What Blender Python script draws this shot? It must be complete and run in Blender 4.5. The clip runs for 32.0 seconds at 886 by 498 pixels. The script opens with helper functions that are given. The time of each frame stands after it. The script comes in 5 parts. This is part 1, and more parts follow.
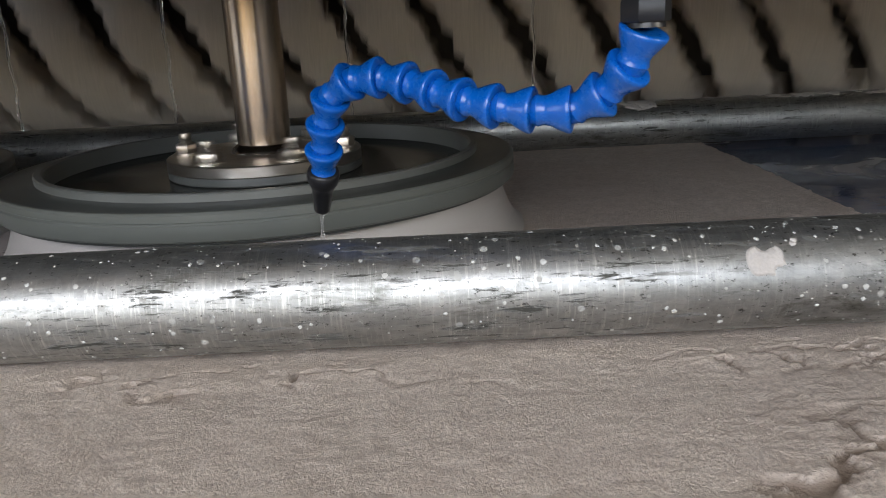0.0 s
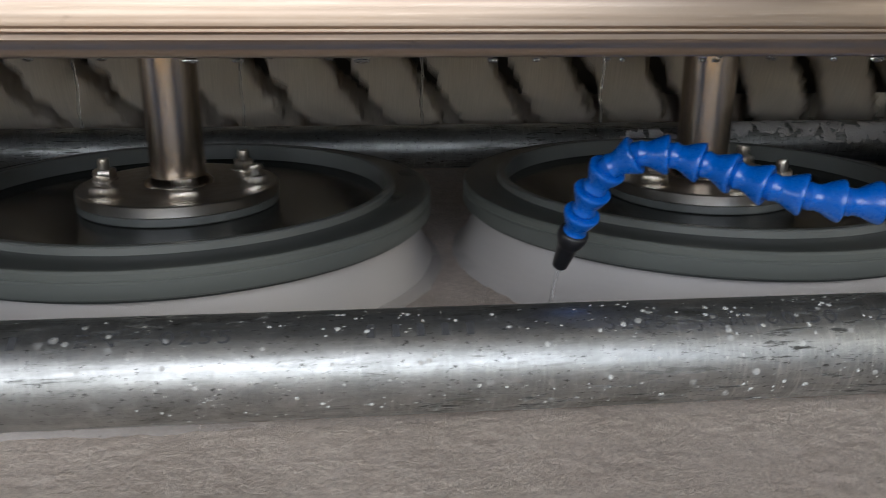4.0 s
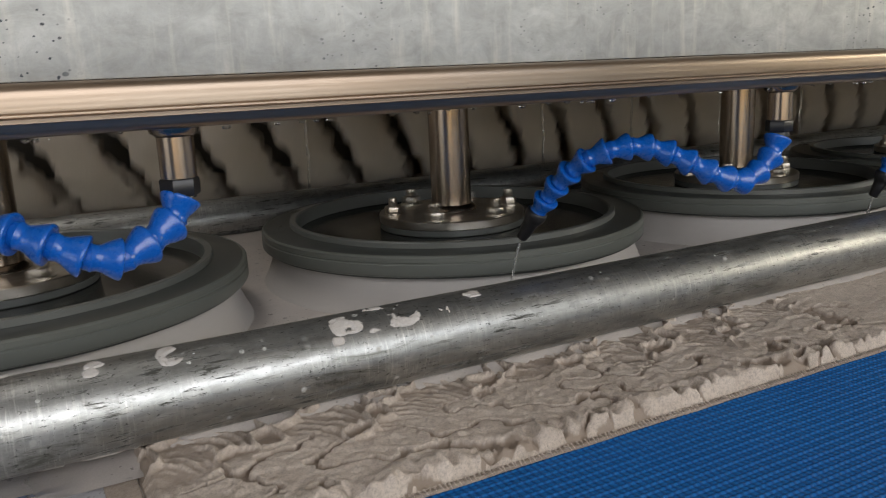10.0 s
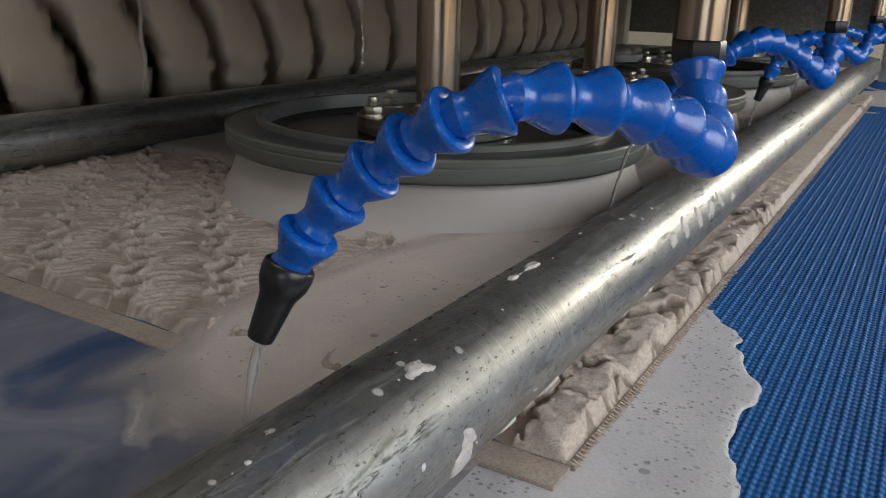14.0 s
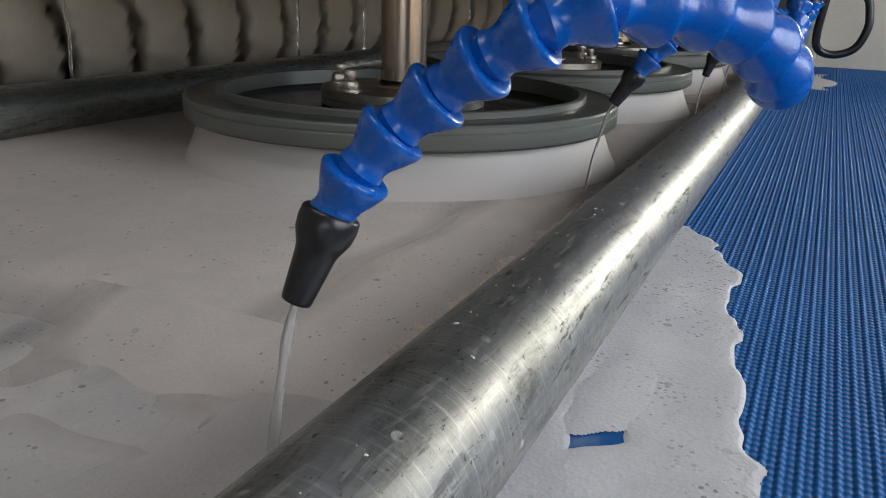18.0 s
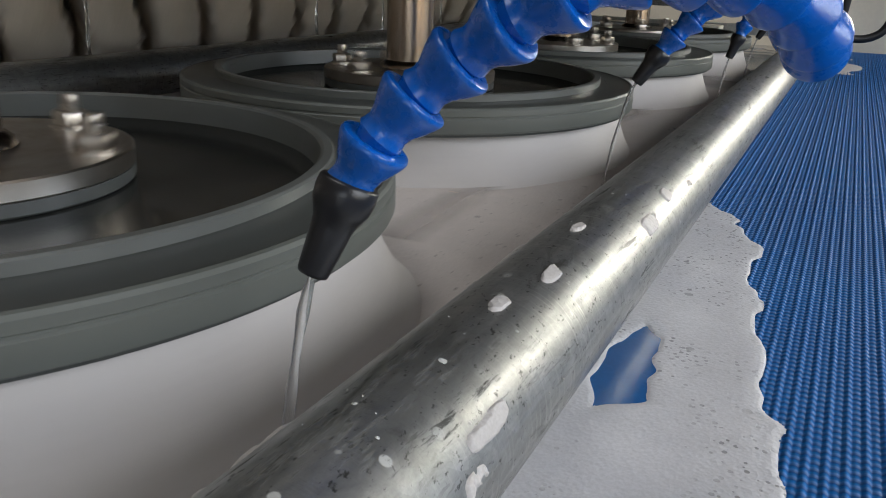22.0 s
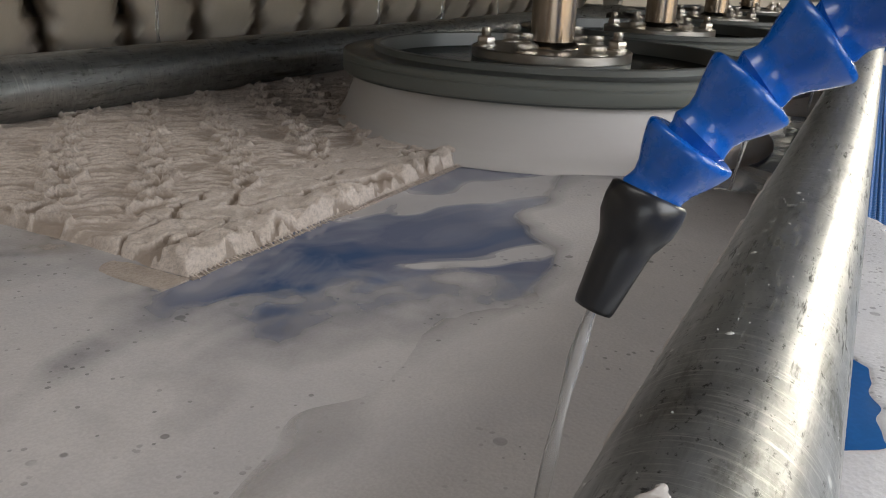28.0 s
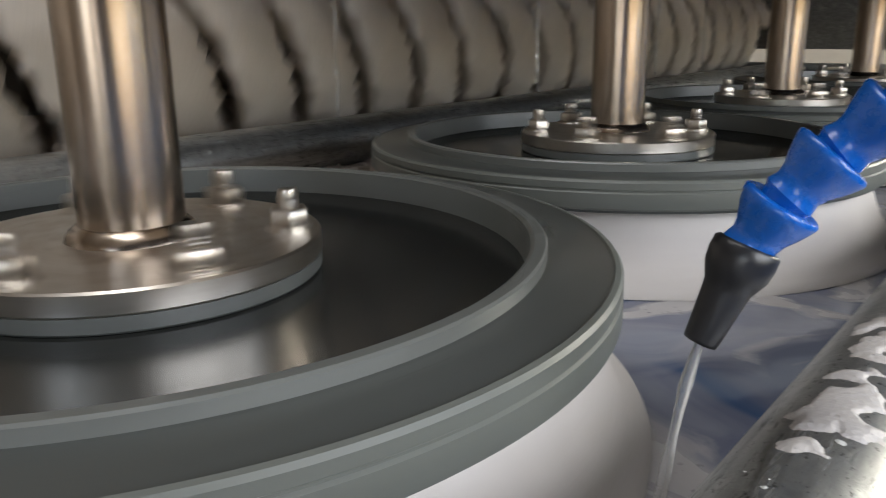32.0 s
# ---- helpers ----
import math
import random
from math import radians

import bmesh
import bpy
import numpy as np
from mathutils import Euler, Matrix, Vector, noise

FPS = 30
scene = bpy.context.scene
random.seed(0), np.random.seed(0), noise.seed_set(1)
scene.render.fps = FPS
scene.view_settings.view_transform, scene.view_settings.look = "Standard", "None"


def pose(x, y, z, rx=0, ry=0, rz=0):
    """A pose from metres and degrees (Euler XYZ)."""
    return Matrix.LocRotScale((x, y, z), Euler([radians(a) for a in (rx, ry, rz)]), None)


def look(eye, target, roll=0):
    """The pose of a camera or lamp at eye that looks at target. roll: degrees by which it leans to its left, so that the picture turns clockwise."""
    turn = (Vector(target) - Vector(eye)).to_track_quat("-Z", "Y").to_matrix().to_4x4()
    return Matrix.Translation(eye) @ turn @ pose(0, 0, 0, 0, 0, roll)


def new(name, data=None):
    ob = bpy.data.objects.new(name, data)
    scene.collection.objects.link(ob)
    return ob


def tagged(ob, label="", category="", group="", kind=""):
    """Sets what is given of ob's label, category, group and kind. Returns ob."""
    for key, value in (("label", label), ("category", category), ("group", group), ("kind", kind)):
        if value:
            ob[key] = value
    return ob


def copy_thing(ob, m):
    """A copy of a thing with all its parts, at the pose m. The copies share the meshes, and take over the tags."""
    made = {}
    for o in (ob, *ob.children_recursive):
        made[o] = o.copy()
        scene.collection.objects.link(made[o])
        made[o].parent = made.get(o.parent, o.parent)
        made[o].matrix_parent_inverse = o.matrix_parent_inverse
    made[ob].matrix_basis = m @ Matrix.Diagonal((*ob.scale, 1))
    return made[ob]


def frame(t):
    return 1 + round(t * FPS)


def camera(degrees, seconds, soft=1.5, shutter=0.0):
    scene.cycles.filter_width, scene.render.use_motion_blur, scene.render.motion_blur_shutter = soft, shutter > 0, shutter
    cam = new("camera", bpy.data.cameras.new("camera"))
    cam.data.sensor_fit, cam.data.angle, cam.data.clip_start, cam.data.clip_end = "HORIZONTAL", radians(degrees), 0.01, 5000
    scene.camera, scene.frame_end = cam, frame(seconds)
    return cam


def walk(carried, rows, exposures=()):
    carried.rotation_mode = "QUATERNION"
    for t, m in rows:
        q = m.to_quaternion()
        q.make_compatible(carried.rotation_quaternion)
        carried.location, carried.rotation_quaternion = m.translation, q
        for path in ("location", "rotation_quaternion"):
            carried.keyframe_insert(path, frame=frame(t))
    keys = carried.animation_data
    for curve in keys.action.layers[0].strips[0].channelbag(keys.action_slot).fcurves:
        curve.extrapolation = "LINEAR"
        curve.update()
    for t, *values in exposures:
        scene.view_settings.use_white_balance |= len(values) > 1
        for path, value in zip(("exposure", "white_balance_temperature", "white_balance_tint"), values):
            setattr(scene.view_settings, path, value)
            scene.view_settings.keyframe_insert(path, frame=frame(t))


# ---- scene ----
# ---------------------------------------------------------------- camera
cam = camera(58.02, 32.0, soft=0.9, shutter=0.35)
# seconds, eye x y z, heading to the right of +y, tilt up, lean
PATH = [
    (0, 0.1632, -0.4229, 0.1873, 0.13, -15.87, -2.73),
    (0.5, 0.1732, -0.3874, 0.1877, -1.45, -16.84, -2.97),
    (1, 0.1922, -0.3768, 0.1891, -1.97, -17.17, -2.94),
    (1.5, 0.1889, -0.3713, 0.2026, -0.08, -17.40, -2.50),
    (2, 0.1871, -0.3788, 0.2175, 2.36, -17.63, -1.30),
    (2.5, 0.1841, -0.3857, 0.2221, 3.30, -17.38, -0.75),
    (3, 0.1636, -0.3920, 0.2272, 3.75, -17.52, -0.33),
    (3.5, 0.0741, -0.4017, 0.2362, 4.10, -17.84, 0.06),
    (4, -0.0286, -0.4141, 0.2450, 5.67, -17.89, 0.29),
    (4.5, -0.0997, -0.4409, 0.2385, 8.37, -17.46, 0.32),
    (6.5, -0.5385, -0.5850, 0.2635, 16.63, -12.70, -1.53),
    (7, -0.6627, -0.5535, 0.2575, 20.65, -13.13, -2.51),
    (7.5, -0.7449, -0.5716, 0.2497, 21.84, -13.09, -2.39),
    (8, -0.8361, -0.6282, 0.2607, 22.73, -12.80, -1.98),
    (8.5, -0.9223, -0.6295, 0.2631, 23.98, -13.07, -1.90),
    (9, -1.0690, -0.5865, 0.2487, 27.21, -12.43, -1.94),
    (9.5, -1.2224, -0.5363, 0.2282, 30.13, -10.70, -3.84),
    (10, -1.2603, -0.5240, 0.2437, 28.12, -12.59, -2.44),
    (10.5, -1.2832, -0.5053, 0.2446, 27.15, -13.14, -1.49),
    (11, -1.3683, -0.4462, 0.2401, 28.79, -13.75, -1.69),
    (11.5, -1.4608, -0.3518, 0.2285, 33.17, -14.00, -0.85),
    (12, -1.4791, -0.3054, 0.2257, 32.77, -16.72, -1.84),
    (12.5, -1.4754, -0.2722, 0.2355, 31.65, -15.75, -2.86),
    (13, -1.4957, -0.2224, 0.2254, 40.54, -17.36, -1.36),
    (13.5, -1.5198, -0.1979, 0.2080, 51.22, -17.28, -0.49),
    (14, -1.5217, -0.1586, 0.2088, 59.16, -17.89, 1.64),
    (14.5, -1.5282, -0.1449, 0.2102, 62.52, -18.55, 3.43),
    (15, -1.5336, -0.1294, 0.2030, 64.02, -18.30, 3.33),
    (15.5, -1.5377, -0.1180, 0.2108, 65.38, -20.11, 3.32),
    (17.5, -1.5125, -0.0979, 0.1789, 65.63, -17.47, 1.54),
    (18, -1.5185, -0.1044, 0.1808, 65.33, -17.97, 1.83),
    (18.5, -1.5178, -0.1050, 0.1778, 65.01, -18.25, 1.95),
    (19, -1.5165, -0.1036, 0.1765, 64.66, -18.13, 1.43),
    (19.5, -1.5193, -0.1049, 0.1803, 64.53, -18.80, 2.62),
    (20, -1.5176, -0.1027, 0.1780, 64.45, -18.67, 2.10),
    (20.5, -1.5187, -0.1043, 0.1801, 64.30, -19.22, 2.95),
    (21, -1.5189, -0.1050, 0.1795, 63.85, -19.11, 2.07),
    (21.5, -1.5177, -0.1051, 0.1773, 63.69, -19.02, 1.59),
    (22, -1.5137, -0.1005, 0.1749, 64.21, -19.11, 2.16),
    (22.5, -1.5178, -0.1048, 0.1764, 63.83, -19.00, 1.59),
    (23, -1.5158, -0.1038, 0.1745, 63.70, -18.86, 0.97),
    (23.5, -1.5180, -0.1054, 0.1765, 63.87, -19.05, 1.23),
    (24, -1.5155, -0.1011, 0.1736, 63.58, -18.55, 0.25),
    (24.5, -1.5097, -0.0801, 0.1684, 63.18, -19.01, 0.90),
    (25, -1.5059, -0.0583, 0.1659, 62.73, -19.58, 1.98),
    (25.5, -1.5008, -0.0408, 0.1583, 62.84, -19.29, 2.93),
    (27.5, -1.4946, -0.0222, 0.1690, 59.62, -22.70, 3.01),
    (28, -1.5016, -0.0162, 0.1641, 62.75, -19.65, 2.33),
    (28.5, -1.5086, -0.0222, 0.1664, 62.60, -18.58, 2.74),
    (29, -1.5132, -0.0207, 0.1724, 62.12, -19.52, 1.73),
    (29.5, -1.5148, -0.0221, 0.1687, 61.88, -18.49, 1.95),
    (30, -1.5104, -0.0205, 0.1722, 62.15, -17.36, 1.16),
    (30.5, -1.5102, -0.0273, 0.1719, 61.27, -17.55, 1.96),
    (31, -1.5166, -0.0330, 0.1666, 61.53, -16.25, 2.98),
    (31.5, -1.5390, -0.0277, 0.1755, 60.10, -16.39, 1.84),
    (32, -1.5377, -0.0453, 0.1742, 50.74, -15.45, -0.65),
]


def stand(x, y, z, heading, tilt, lean):
    return pose(x, y, z, 90 + tilt, 0, -heading) @ pose(0, 0, 0, 0, 0, lean)


walk(cam, [(r[0], stand(*r[1:])) for r in PATH], exposures=[(0, 0.65, 6100, 11), (4, 0.3, 5950, 10), (7, -0.05, 6300, 10), (11, 0.0, 6500, 10), (13, 0.0, 6500, 10), (15, 0.45, 6100, 9), (18, 0.45, 6050, 9), (24, 0.5, 6100, 9), (28, 0.82, 6350, 10), (30, 0.68, 6350, 10), (32, 1.05, 6150, 10)])

# ---------------------------------------------------------------- light
world = bpy.data.worlds.new("world")
scene.world = world
world.use_nodes = True
wn = world.node_tree
sky = wn.nodes.new("ShaderNodeTexSky")
sky.sky_type, sky.sun_disc = "NISHITA", False
sky.sun_elevation, sky.sun_rotation = radians(38), radians(200)
wn.links.new(sky.outputs["Color"], wn.nodes["Background"].inputs["Color"])
wn.nodes["Background"].inputs["Strength"].default_value = 0.12

sun_data = bpy.data.lights.new("sun", "SUN")
sun_data.energy, sun_data.angle, sun_data.color = 0.6, radians(12), (1.0, 0.95, 0.88)
sun = new("sun", sun_data)
sun.matrix_world = look((0, -6, 6), (0, 0, 0))


def area_lamp(name, eye, target, sx, sy, watts, colour):
    d = bpy.data.lights.new(name, "AREA")
    d.shape, d.size, d.size_y, d.energy, d.color = "RECTANGLE", sx, sy, watts, colour
    ob = new(name, d)
    ob.matrix_world = look(eye, target)
    return ob


# daylight in the open gate behind the camera and in the east window, and two added fills
area_lamp("gate_daylight", (-0.85, -3.9, 1.66), (-0.5, 0, 0.2), 4.4, 2.34, 102, (1.0, 0.985, 0.96))
# added fill from the west, to brighten the machine's left end
area_lamp("west_fill", (-5.8, -1.7, 1.0), (-1.0, 0.1, 0.1), 2.5, 2.4, 22, (1.0, 0.97, 0.93))
area_lamp("window_daylight", (3.12, -1.75, 1.02), (-0.6, 0, 0.1), 1.2, 0.55, 36, (1.0, 0.91, 0.72))
# added unseen lamp overhead, lifting the water and carpet at the left
area_lamp("overhead_fill", (-1.85, 0.40, 2.75), (-1.75, 0.40, 0), 1.8, 0.7, 15, (1.0, 0.97, 0.92))

# ---------------------------------------------------------------- materials


class Nodes:
    """A small builder for procedural materials."""

    def __init__(self, name):
        self.m = bpy.data.materials.new(name)
        self.m.use_nodes = True
        self.t = self.m.node_tree
        self.bsdf = self.t.nodes["Principled BSDF"]
        self.coord = self.t.nodes.new("ShaderNodeTexCoord").outputs["Object"]

    def put(self, socket, value):
        if isinstance(value, bpy.types.NodeSocket):
            self.t.links.new(value, socket)
        else:
            socket.default_value = value

    def set(self, **kw):
        for key, value in kw.items():
            self.put(self.bsdf.inputs[key.replace("_", " ")], value)
        return self

    def stretch(self, x, y, z, vector=None):
        n = self.t.nodes.new("ShaderNodeMapping")
        self.put(n.inputs["Vector"], vector or self.coord)
        n.inputs["Scale"].default_value = (x, y, z)
        return n.outputs["Vector"]

    def noise(self, scale, detail=4.0, rough=0.55, vector=None, distort=0.0):
        n = self.t.nodes.new("ShaderNodeTexNoise")
        self.put(n.inputs["Vector"], vector or self.coord)
        n.inputs["Scale"].default_value, n.inputs["Detail"].default_value = scale, detail
        n.inputs["Roughness"].default_value, n.inputs["Distortion"].default_value = rough, distort
        return n.outputs["Fac"]

    def cells(self, scale, vector=None, out="Distance", feature="F1"):
        n = self.t.nodes.new("ShaderNodeTexVoronoi")
        n.feature = feature
        self.put(n.inputs["Vector"], vector or self.coord)
        n.inputs["Scale"].default_value = scale
        return n.outputs[out]

    def wave(self, scale, axis="X", distort=0.0, vector=None):
        n = self.t.nodes.new("ShaderNodeTexWave")
        n.bands_direction = axis
        self.put(n.inputs["Vector"], vector or self.coord)
        n.inputs["Scale"].default_value, n.inputs["Distortion"].default_value = scale, distort
        return n.outputs["Fac"]

    def maths(self, op, a, b):
        n = self.t.nodes.new("ShaderNodeMath")
        n.operation = op
        self.put(n.inputs[0], a)
        self.put(n.inputs[1], b)
        return n.outputs[0]

    def pores(self, scale, share, size, vector=None):
        """Round holes of uneven size in a share of the cells."""
        v = self.t.nodes.new("ShaderNodeTexVoronoi")
        self.put(v.inputs["Vector"], vector or self.coord)
        v.inputs["Scale"].default_value = scale
        one = self.t.nodes.new("ShaderNodeSeparateColor")
        self.put(one.inputs[0], v.outputs["Color"])
        r = self.ramp(one.outputs[0], [(1 - share, 0.0), (min(0.99, 1 - share + 0.25), size)])
        return self.ramp(self.maths("SUBTRACT", r, v.outputs["Distance"]), [(0.0, 0.0), (0.05, 1.0)])

    def swirl(self, scale, amount):
        """Coordinates dragged about by slow eddies."""
        warp = self.t.nodes.new("ShaderNodeTexNoise")
        warp.inputs["Scale"].default_value, warp.inputs["Detail"].default_value = scale, 3
        self.put(warp.inputs["Vector"], self.coord)
        v = self.t.nodes.new("ShaderNodeVectorMath")
        v.operation = "MULTIPLY_ADD"
        v.inputs[1].default_value = (amount, amount, 0.0)
        self.put(v.inputs[0], warp.outputs["Color"])
        self.put(v.inputs[2], self.coord)
        return v.outputs["Vector"]

    def ramp(self, fac, stops):
        n = self.t.nodes.new("ShaderNodeValToRGB")
        self.put(n.inputs["Fac"], fac)
        e = n.color_ramp.elements
        while len(e) < len(stops):
            e.new(0.5)
        for el, (p, c) in zip(e, stops):
            el.position = p
            el.color = (c, c, c, 1) if isinstance(c, (int, float)) else (*c, 1)
        return n.outputs["Color"]

    def mix(self, fac, a, b, blend="MIX"):
        n = self.t.nodes.new("ShaderNodeMix")
        n.data_type, n.blend_type = "RGBA", blend
        self.put(n.inputs[0], fac)
        self.put(n.inputs[6], a if not isinstance(a, tuple) else (*a, 1))
        self.put(n.inputs[7], b if not isinstance(b, tuple) else (*b, 1))
        return n.outputs[2]

    def bump(self, height, strength=0.3, distance=0.001, normal=None):
        n = self.t.nodes.new("ShaderNodeBump")
        self.put(n.inputs["Height"], height)
        n.inputs["Strength"].default_value, n.inputs["Distance"].default_value = strength, distance
        if normal:
            self.put(n.inputs["Normal"], normal)
        self.put(self.bsdf.inputs["Normal"], n.outputs["Normal"])
        return n.outputs["Normal"]


def mat_galvanised(name, dirt=0.5, base=0.52, rough=0.3):
    n = Nodes(name)
    spangle = n.cells(150, n.stretch(0.8, 1.0, 1.0), out="Color")
    streak = n.noise(9, 6, 0.65, n.stretch(0.9, 14, 14), 0.4)
    dash = n.noise(210, 6, 0.72, n.stretch(0.13, 1, 1), 0.3)
    blot = n.noise(26, 8, 0.7, n.stretch(0.45, 1.6, 1.6), 0.8)
    area = n.noise(11, 4, 0.6, n.stretch(0.6, 1, 1))
    pit = n.noise(420, 4, 0.7, n.stretch(0.6, 1, 1))
    hoop = n.noise(150, 5, 0.75, n.stretch(4.0, 0.22, 0.22), 0.3)
    hoop_area = n.ramp(n.noise(6, 4, 0.6, n.stretch(1.0, 2.0, 2.0)), [(0.42, 0.15), (0.60, 1.0)])
    mott = n.noise(95, 6, 0.75, n.stretch(0.55, 1, 1), 0.6)
    col = n.mix(0.3, (base, base * 1.0, base * 0.97), n.ramp(spangle, [(0, base * 0.5), (1, base * 1.35)]))
    col = n.mix(n.ramp(mott, [(0.40, 0.0), (0.66, 0.6)]), col, (base * 0.50, base * 0.52, base * 0.50))
    col = n.mix(n.ramp(streak, [(0.42, 0.0), (0.68, 0.5)]), col, (base * 0.5, base * 0.5, base * 0.46))
    scr = n.mix(1.0, n.ramp(hoop, [(0.53, 0.0), (0.68, 0.8)]), hoop_area, "MULTIPLY")
    col = n.mix(scr, col, (base * 1.45, base * 1.43, base * 1.36))
    marks = n.mix(1.0, n.ramp(dash, [(0.55, 0.0), (0.62, 1.0)]), n.ramp(area, [(0.43, 0.0), (0.58, min(1.0, dirt * 1.6))]), "MULTIPLY")
    col = n.mix(marks, col, (0.05, 0.05, 0.043))
    drops = n.mix(1.0, n.pores(140, 0.30, 0.34), n.ramp(n.noise(7, 4, 0.6), [(0.46, 0.0), (0.56, 0.75)]), "MULTIPLY")
    col = n.mix(drops, col, (0.50, 0.50, 0.48))
    col = n.mix(n.ramp(blot, [(0.62 - 0.06 * dirt, 0.0), (0.68, dirt)]), col, (0.13, 0.13, 0.11))
    col = n.mix(n.ramp(pit, [(0.60, 0.0), (0.67, 1.0 * dirt)]), col, (0.04, 0.04, 0.035))
    r = n.mix(n.ramp(streak, [(0.35, 0.0), (0.7, 1.0)]), (rough,) * 3, (rough + 0.16,) * 3)
    r = n.mix(n.mix(1.0, marks, drops, "LIGHTEN"), r, (0.7,) * 3)
    n.set(Base_Color=col, Metallic=n.ramp(n.mix(1.0, marks, drops, "LIGHTEN"), [(0, 0.93), (1, 0.25)]), Roughness=r)
    n.bump(n.mix(0.5, n.mix(0.5, n.noise(60, 5, 0.6, n.stretch(0.4, 1, 1)), hoop), n.mix(0.5, pit, n.mix(0.5, mott, drops))), 0.30, 0.0010)
    return n.m


def mat_stainless(name, tint=(0.62, 0.56, 0.50), rough=0.22, along="X", grain=500):
    n = Nodes(name)
    s = {"X": (0.02, 1, 1), "Z": (1, 1, 0.03), "R": (1, 1, 1)}[along]
    g = n.noise(grain, 3, 0.6, n.stretch(*s))
    b = n.noise(14, 5, 0.6, n.stretch(*[0.3 if c < 0.5 else c for c in s]))
    band = n.noise(110, 4, 0.65, n.stretch(*[0.025 if c < 0.5 else c for c in s]))
    scratch = n.noise(900, 2, 0.5, n.stretch(*[0.05 if c < 0.5 else c for c in s]))
    col = n.mix(n.ramp(b, [(0.3, 0.0), (0.75, 0.7)]), tint, tuple(c * f for c, f in zip(tint, (0.80, 0.68, 0.58))))
    col = n.mix(n.ramp(band, [(0.42, 0.0), (0.64, 0.5)]), col, tuple(c * f for c, f in zip(tint, (0.62, 0.54, 0.47))))
    col = n.mix(n.ramp(scratch, [(0.60, 0.0), (0.76, 0.25)]), col, tuple(min(1, c * 1.35) for c in tint))
    col = n.mix(n.ramp(n.noise(90, 4, 0.7), [(0.66, 0), (0.74, 0.5)]), col, (0.2, 0.16, 0.12))
    n.set(Base_Color=col, Metallic=1.0, Roughness=n.mix(g, (rough * 0.75,) * 3, (rough * 1.6,) * 3))
    n.bump(n.mix(0.5, g, scratch), 0.035, 0.0004)
    return n.m


def mat_sheet(name, base=0.50, rough=0.46):
    """Weathered galvanised sheet: mottled zinc, run marks and dark splashes."""
    n = Nodes(name)
    mott = n.noise(70, 6, 0.72, n.stretch(0.7, 1, 1), 0.5)
    cloud = n.noise(9, 6, 0.65, None, 0.5)
    runs = n.noise(90, 5, 0.65, n.stretch(1, 1, 0.12))
    speck = n.mix(1.0, n.pores(210, 0.22, 0.26, n.stretch(0.7, 1, 1)), n.pores(480, 0.30, 0.34, n.stretch(0.8, 1, 1)), "LIGHTEN")
    where = n.ramp(n.noise(8, 5, 0.65), [(0.50, 0.0), (0.58, 1.0)])
    sp = n.mix(1.0, speck, where, "MULTIPLY")
    col = n.mix(n.ramp(mott, [(0.35, 0), (0.68, 0.75)]), (base, base, base * 0.96), (base * 0.62, base * 0.62, base * 0.58))
    col = n.mix(n.ramp(cloud, [(0.38, 0), (0.66, 0.6)]), col, (base * 0.55, base * 0.55, base * 0.53))
    col = n.mix(n.ramp(runs, [(0.54, 0), (0.68, 0.4)]), col, (base * 1.3, base * 1.24, base * 1.1))
    col = n.mix(sp, col, (0.045, 0.05, 0.06))
    n.set(Base_Color=col, Metallic=n.ramp(sp, [(0, 0.8), (1, 0.1)]), Roughness=n.mix(mott, (rough,) * 3, (rough + 0.2,) * 3))
    n.bump(n.mix(0.5, mott, n.noise(320, 3, 0.7)), 0.3, 0.0009)
    return n.m


def mat_plain(name, colour, rough=0.5, metal=0.0, vary=0.25, scale=30, bump=0.15, spec=0.5, dist=0.0008):
    n = Nodes(name)
    a = n.noise(scale, 6, 0.6)
    b = n.noise(scale * 9, 4, 0.6)
    col = n.mix(n.ramp(a, [(0.3, 0.0), (0.7, vary)]), colour, tuple(c * 0.55 for c in colour))
    col = n.mix(n.ramp(b, [(0.45, 0.0), (0.75, vary)]), col, tuple(min(1, c * 1.35) for c in colour))
    n.set(Base_Color=col, Metallic=metal, Roughness=n.mix(a, (max(rough - 0.1, 0.03),) * 3, (min(rough + 0.12, 1),) * 3))
    n.bsdf.inputs["Specular IOR Level"].default_value = spec
    n.bump(n.mix(0.5, a, b), bump, dist)
    return n.m


def mat_hose():
    n = Nodes("blue_hose_plastic")
    a = n.noise(60, 4, 0.6)
    col = n.mix(n.ramp(a, [(0.35, 0), (0.75, 0.5)]), (0.005, 0.105, 0.47), (0.004, 0.070, 0.35))
    drops = n.pores(210, 0.35, 0.42)
    n.set(Base_Color=col, Roughness=n.ramp(n.noise(130, 5, 0.7), [(0.35, 0.20), (0.7, 0.42)]), Coat_Weight=0.35, Coat_Roughness=0.12, Subsurface_Weight=0.0)
    n.bump(n.mix(0.5, n.noise(160, 4, 0.6), drops), 0.4, 0.0012)
    return n.m


def mat_belt():
    n = Nodes("blue_woven_belt")
    stitch = n.wave(62, "X", 0.6, n.stretch(1, 1, 1))
    rib = n.wave(78, "Y", 0.0)
    wear = n.noise(7, 6, 0.6)
    col = n.mix(n.ramp(wear, [(0.3, 0), (0.75, 0.6)]), (0.004, 0.112, 0.37), (0.006, 0.150, 0.45))
    col = n.mix(n.ramp(stitch, [(0.35, 0.0), (0.9, 0.65)]), col, (0.004, 0.042, 0.18))
    col = n.mix(n.ramp(n.noise(420, 3, 0.7), [(0.55, 0), (0.8, 0.35)]), col, (0.03, 0.18, 0.44))
    n.set(Base_Color=col, Roughness=0.62, Specular_IOR_Level=0.3)
    n.bump(stitch, 0.7, 0.0012)
    return n.m


